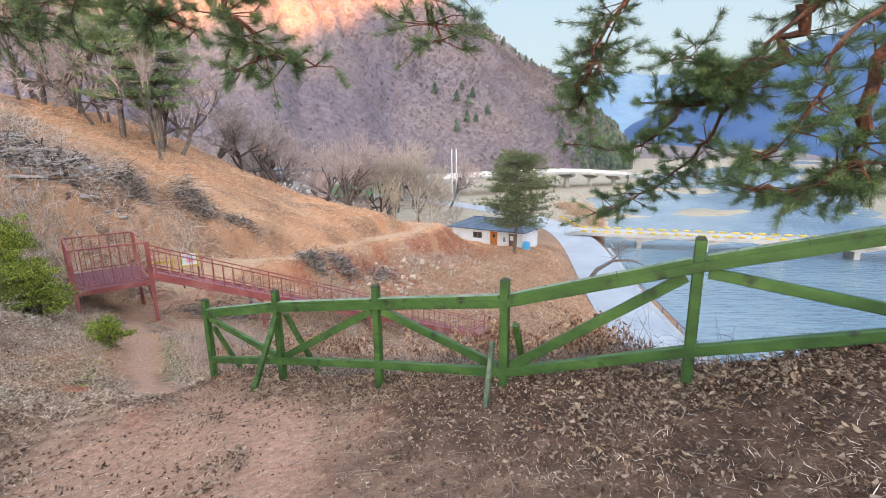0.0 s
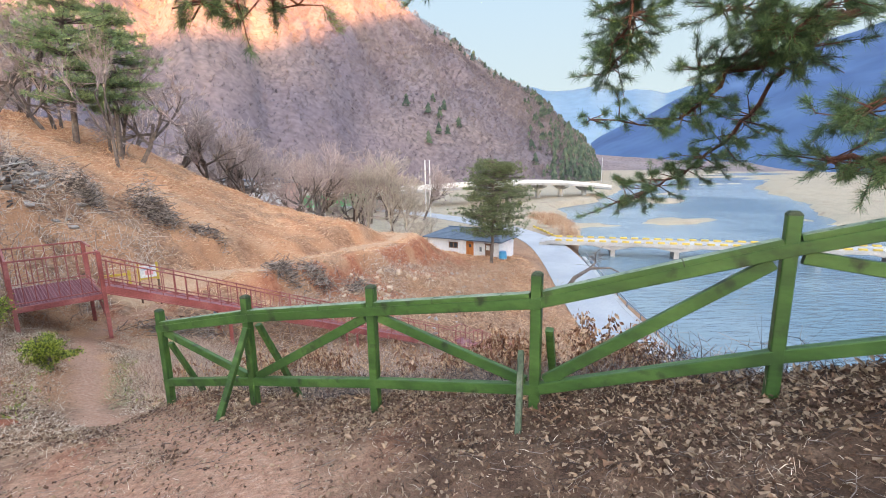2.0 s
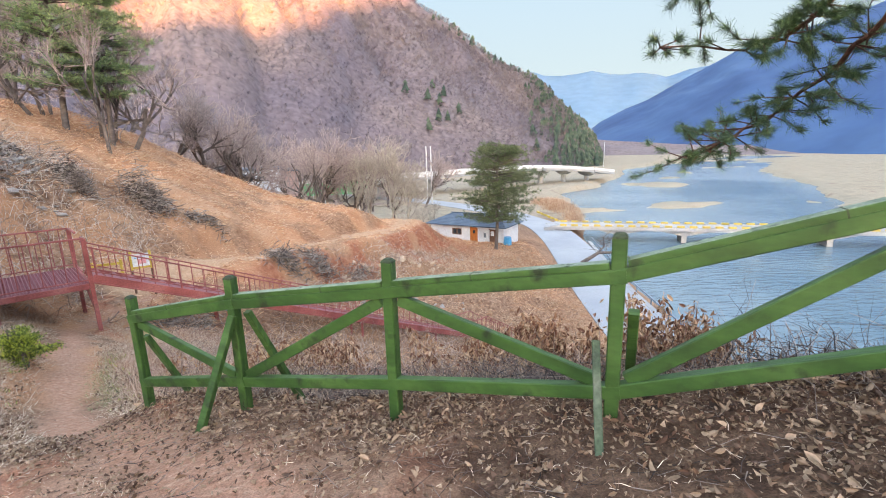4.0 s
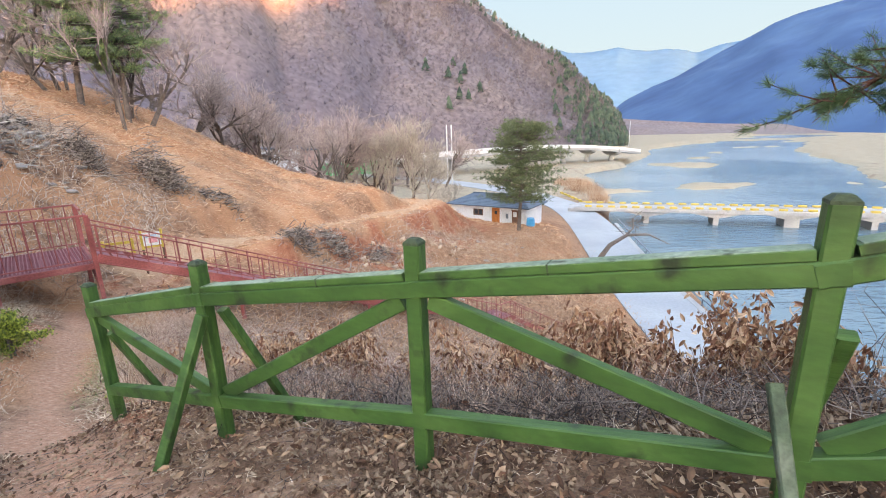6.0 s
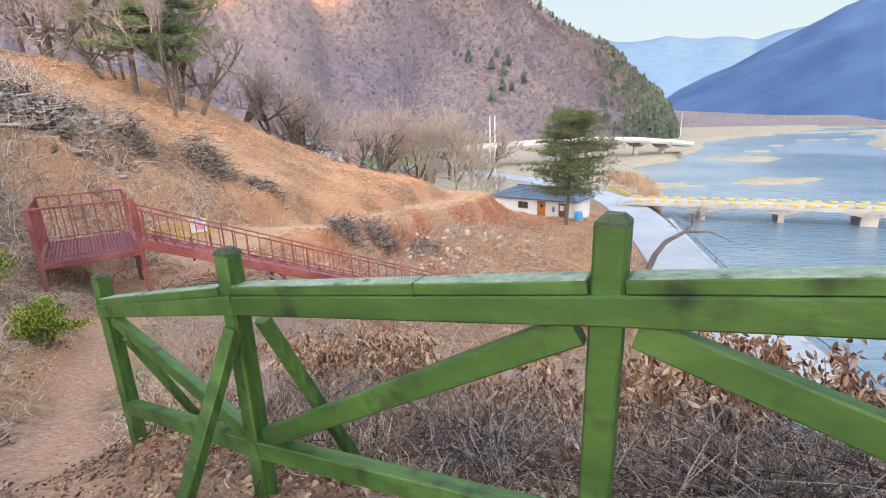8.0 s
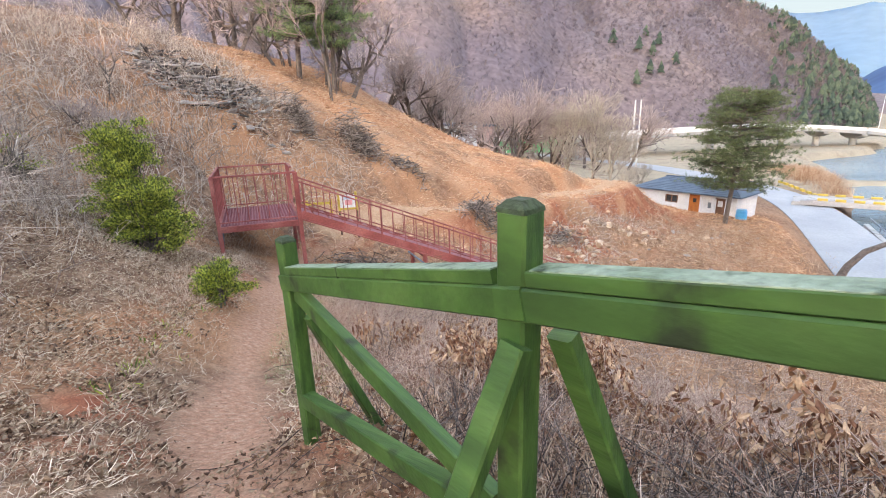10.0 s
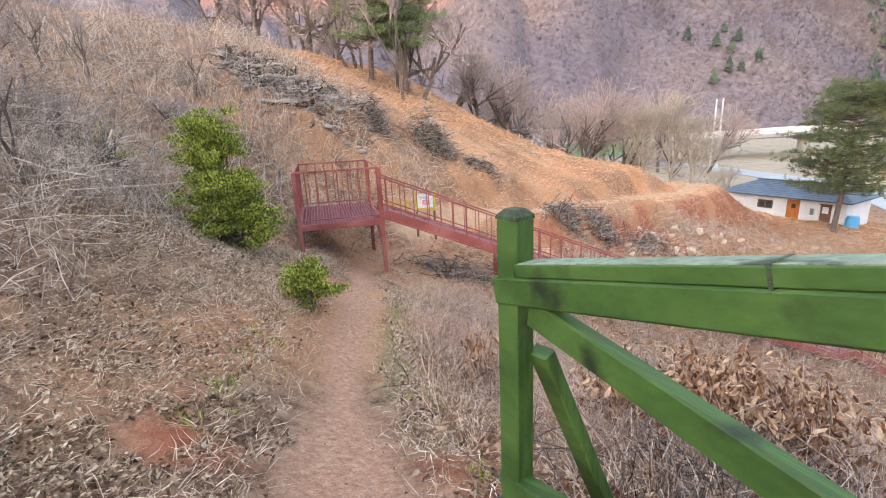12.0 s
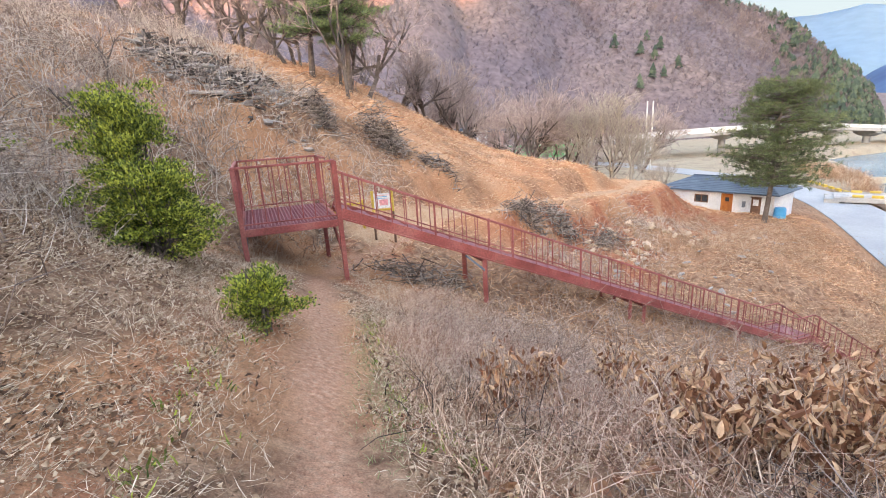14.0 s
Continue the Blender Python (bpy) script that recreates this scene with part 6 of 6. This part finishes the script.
# ---------- woods on the mountain ----------
def scatter_on(M, n, keep):
    x, y, z, R, deg = M
    a, b = rng.uniform(0, x.shape[1] - 1.001, n), rng.uniform(0, x.shape[0] - 1.001, n)
    i, j = a.astype(int), b.astype(int)
    fa, fb = a - i, b - j

    def s(g):
        return (g[j, i] * (1 - fa) + g[j, i + 1] * fa) * (1 - fb) + (g[j + 1, i] * (1 - fa) + g[j + 1, i + 1] * fa) * fb
    p = np.stack([s(x), s(y), s(z)], -1)
    k = keep(s(deg), s(R)) > rng.uniform(size=n)
    return p[k]


# Crowns follow the slope's colours, hazy blue shift included.
WOODTWIG = material("distant_bare_crowns", [(0.1, 0.086, 0.107), (0.15, 0.118, 0.123), (0.195, 0.148, 0.137)], 0.012, 2, 0.95, 0.0, island=0.28, grain=.3)
CONIFER = material("distant_conifers", [(0.03, 0.05, 0.038), (0.05, 0.075, 0.05), (0.075, 0.1, 0.065)], 0.05, 2, 0.9, 0.0, island=0.5)
p = scatter_on(MT, 46000, lambda d, R: ((d > -75) & (R < 1.08)) * np.where(d > -35, 1.0, .55))
i = np.repeat(np.arange(len(p)), 8)
m = len(i)
crown = (rng.uniform(1.3, 2.7, len(p)) * np.clip(np.hypot(p[:, 0], p[:, 1]) / 330, .4, 1.0))[i][:, None]
centre = p[i] + np.array([0, 0, 1.0]) * crown * 1.1
ax = norm(rng.normal(size=(m, 3)) * .75 + np.array([0, 0, 1.0]))
side = norm(np.cross(ax, rng.normal(size=(m, 3))))
wd = rng.uniform(.04, .085, (m, 1)) * crown
vv = np.stack([centre - ax * crown * .15, centre + ax * crown * .55 + side * wd, centre + ax * crown, centre + ax * crown * .55 - side * wd], 1).reshape(-1, 3)
bb_ = np.arange(m)[:, None] * 4
grown("mountain_woods", (vv, np.concatenate([bb_ + [0, 1, 2], bb_ + [0, 2, 3]], 0)), WOODTWIG, None, "leafless woods covering the mountainside", "woods", "stuff")


def conifers(p, hlo, hhi):
    out = []
    n = len(p)
    h = rng.uniform(hlo, hhi, n)
    for lev in range(4):
        z0, z1, w = .08 + lev * .2, .5 + lev * .17, .36 - lev * .055
        ang = rng.uniform(0, 6.28, n)[:, None] + np.linspace(0, 2 * np.pi, 7)[None, :-1]
        rr = h[:, None] * w * rng.uniform(.5, 1.2, (n, 6))
        ring = np.stack([p[:, None, 0] + np.cos(ang) * rr, p[:, None, 1] + np.sin(ang) * rr, p[:, None, 2] + (h[:, None] * z0) + rng.normal(size=(n, 6)) * h[:, None] * .04], -1)
        apex = p + np.stack([np.zeros(n), np.zeros(n), h * min(z1 + .05, 1.0)], -1)
        v = np.concatenate([ring, apex[:, None]], 1).reshape(-1, 3)
        b = np.arange(n)[:, None] * 7
        out.append((v, np.concatenate([b + [q, (q + 1) % 6, 6] for q in range(6)], 0)))
    return merge(*out)


ridge_p = scatter_on(MT, 8200, lambda d, R: np.where((d > 13.5) & (R < 1.05), .9 * step01(d + R * 4, 15, 19), 0) + np.where((d > 3) & (R > .93) & (R < 1.04), .6, 0) + np.where((d < -5) & (R > .9), .05, 0))
spots = scatter_on(MT, 9000, lambda d, R: .7 * np.exp(-((d - 4) / 3.2) ** 2 - ((R - .24) / .06) ** 2) * .35 + .5 * np.exp(-((d + 24) / 4) ** 2 - ((R - .5) / .12) ** 2) * .3)
grown("mountain_conifers", conifers(np.concatenate([ridge_p, spots]), 3.2, 7.2), CONIFER, None, "dark green conifers along the mountain's ridge and in patches", "conifers", "stuff")

# ---------- rubble and brush piles ----------
def rock_mesh(seed):
    r = np.random.default_rng(seed)
    bm = bmesh.new()
    bmesh.ops.create_icosphere(bm, subdivisions=1, radius=.5)
    for v_ in bm.verts:
        v_.co *= r.uniform(.7, 1.15)
        v_.co.z *= .55
    me = bpy.data.meshes.new("rock")
    bm.to_mesh(me)
    bm.free()
    me.materials.append(STONE)
    return me


ROCKS = [rock_mesh(k) for k in range(5)]
for k in range(110):
    f = rng.uniform()
    dn = abs(rng.normal()) * .9
    rx = -18.9 + 3.6 * f + .75 * dn + rng.normal() * .25
    ry = 18.4 + 3.4 * f - .66 * dn + rng.normal() * .25
    o = new("rock", ROCKS[k % 5])
    s = rng.uniform(.1, .42)
    o.location, o.rotation_euler, o.scale = (rx, ry, ground_at(rx, ry) + .05), (rng.uniform(-.4, .4), rng.uniform(-.4, .4), rng.uniform(0, 6)), (s * 1.5, s, s)
    tagged(o, "grey angular rubble stone on the cleared slope", "rock", "rubble on the slope")
for k in range(90):
    ry = rng.uniform(24, 45)
    rx = np.interp(ry, [24, 33, 45], [-2.5, 1.5, 6.5]) + rng.uniform(-2, 3.5)
    o = new("rock", ROCKS[k % 5])
    s = rng.uniform(.1, .4)
    o.location, o.rotation_euler, o.scale = (rx, ry, ground_at(rx, ry) + .02), (rng.uniform(-.4, .4), rng.uniform(-.4, .4), rng.uniform(0, 6)), (s * 1.4, s, s)
    tagged(o, "tan weathered stone on the river bank", "rock", "stones on the river bank")
for lx, ly, a, L in ((-15.85, 17.65, .35, 1.5), (-17.2, 19.0, .2, 1.1), (-16.2, 19.4, .9, 1.2), (-18.0, 18.6, .6, 1.4)):
    g = ground_at(lx, ly)
    o = part("plank", Shape().beam((lx - math.cos(a) * L / 2, ly - math.sin(a) * L / 2, g + .22), (lx + math.cos(a) * L / 2, ly + math.sin(a) * L / 2, g + .16), .25, .08), STONE)
    tagged(o, "weathered grey slab lying on the rubble", "slab")


DARKBRUSH = material("dark_cut_branches", [(0.085, 0.065, 0.057), (0.17, 0.135, 0.12), (0.36, 0.3, 0.265)], 2, 20, 0.9, 0.2, island=0.8)


def brush_pile(x, y, L, w, h, n, turn, rad=.014):
    g = ground_at(x, y)
    t = thing("brush_pile", (x, y, g), "heap of cut grey branches on the slope", "brush pile", "heaps of cut branches")
    a, b = rng.normal(size=n) * L * .4, rng.normal(size=n) * w * .4
    c, s = math.cos(turn), math.sin(turn)
    px, py = x + a * c - b * s, y + a * s + b * c
    pz = height(px, py) + np.abs(rng.normal(size=n)) * h * .5 * np.exp(-(a / L) ** 2 - (b / w) ** 2) * 1.4
    d = norm(np.stack([c * .5 + rng.normal(size=n), s * .5 + rng.normal(size=n), rng.normal(size=n) * .5], -1)) * rng.uniform(.2, .9, (n, 1))
    p = np.stack([px, py, pz], -1)
    grown("branch_tangle", stem_mesh(np.stack([p - d * .5, p + rng.normal(size=(n, 3)) * .06, p + d * .5], 1), rad * rng.uniform(.4, 1.4, (n, 1)) * np.array([[1, .8, .4]])), DARKBRUSH, t, kind="stuff")


brush_pile(-14.55, 21.85, .75, .5, .75, 700, .2)
brush_pile(-12.85, 24.0, 1.15, .65, 1.1, 1200, .25)
brush_pile(-11.0, 25.2, 1.2, .4, .3, 170, .5, .018)
brush_pile(-6.9, 23.9, 1.2, .5, .45, 420, .9, .018)
brush_pile(-5.8, 26.2, 1.5, .6, .45, 480, .9, .018)
brush_pile(-3.9, 28.6, 1.6, .8, .45, 320, .8, .016)
brush_pile(-8.3, 16.3, 1.6, .8, .4, 260, .6)

# weathered timber and roots thrown together above the thicket
OLDWOOD = material("weathered_grey_timber", [(0.07, 0.056, 0.05), (0.19, 0.16, 0.147), (0.36, 0.32, 0.295)], 3, 25, 0.9, 0.5, island=0.85)
for hx_, hy_, hl_, hw_, hn_, ha_ in ((-18.2, 18.9, .9, .8, 130, .5), (-17.4, 19.8, 1.1, .8, 190, .75), (-16.7, 20.6, 1.0, .7, 130, .8), (-16.9, 18.3, 1.1, .9, 120, .4), (-15.8, 19.4, 1.0, .8, 90, .7)):
    gz = ground_at(hx_, hy_)
    heap = thing("timber_heap", (hx_, hy_, gz), "heap of weathered grey timber and roots on the cleared slope", "timber heap", "timber heaps on the slope")
    ca, sa = math.cos(ha_), math.sin(ha_)
    la, lb = rng.normal(size=hn_) * hl_ * .55, rng.normal(size=hn_) * hw_ * .5
    qx, qy = hx_ + la * ca - lb * sa, hy_ + la * sa + lb * ca
    q = np.stack([qx, qy, height(qx, qy) + .03 + np.abs(rng.normal(size=hn_)) * .13], -1)
    d = norm(np.stack([ca * .5 + rng.normal(size=hn_) * .7, sa * .5 + rng.normal(size=hn_) * .7, rng.normal(size=hn_) * .22], -1)) * rng.uniform(.1, .5, (hn_, 1))
    thick = rng.uniform(.01, .045, (hn_, 1)) * np.ones((1, 3))
    grown("log_tangle", stem_mesh(np.stack([q - d, q, q + d], 1), thick), OLDWOOD, heap, kind="stuff")

# orange boulders and clods in the cut bank under the track
CLOD = material("orange_weathered_rock", [(0.3, 0.17, 0.1), (0.44, 0.29, 0.19), (0.56, 0.42, 0.31)], 3, 20, 0.9, 0.5, obrandom=0.5)
CLODS = [r_.copy() for r_ in ROCKS]
for r_ in CLODS:
    r_.materials.clear()
    r_.materials.append(CLOD)
for k in range(120):
    f = rng.uniform()
    rx, ry = np.interp(f, [0, .5, 1], [-4.6, -1.4, 3.5]) + rng.normal() * .8, np.interp(f, [0, .5, 1], [26.5, 32, 40]) + rng.normal() * 1.0
    o = new("rock", CLODS[k % 5])
    sz = rng.uniform(.15, .5) * (1.5 if k % 9 == 0 else 1)
    o.location, o.rotation_euler, o.scale = (rx, ry, ground_at(rx, ry) + .04), (rng.uniform(-.6, .6), rng.uniform(-.6, .6), rng.uniform(0, 6)), (sz * 1.2, sz, sz * 1.1)
    tagged(o, "orange weathered rock in the cut bank", "rock", "rocks in the cut bank")

# reeds between the road and the shallows
cx, cy = cloud(24, 33, 66, 92, 70)
k = (np.interp(cy, SHORE_Y, SHORE_X) - cx > .3) & (line_distance(cx, cy, ROAD_LINE) > 4.5)
grown("reeds", bramble(cx[k], cy[k], .9, 2200, .6, 1.7, .025, .35), BANKTWIG, None, "brown dry reeds on the river's edge beyond the bridge", "reeds", "stuff")
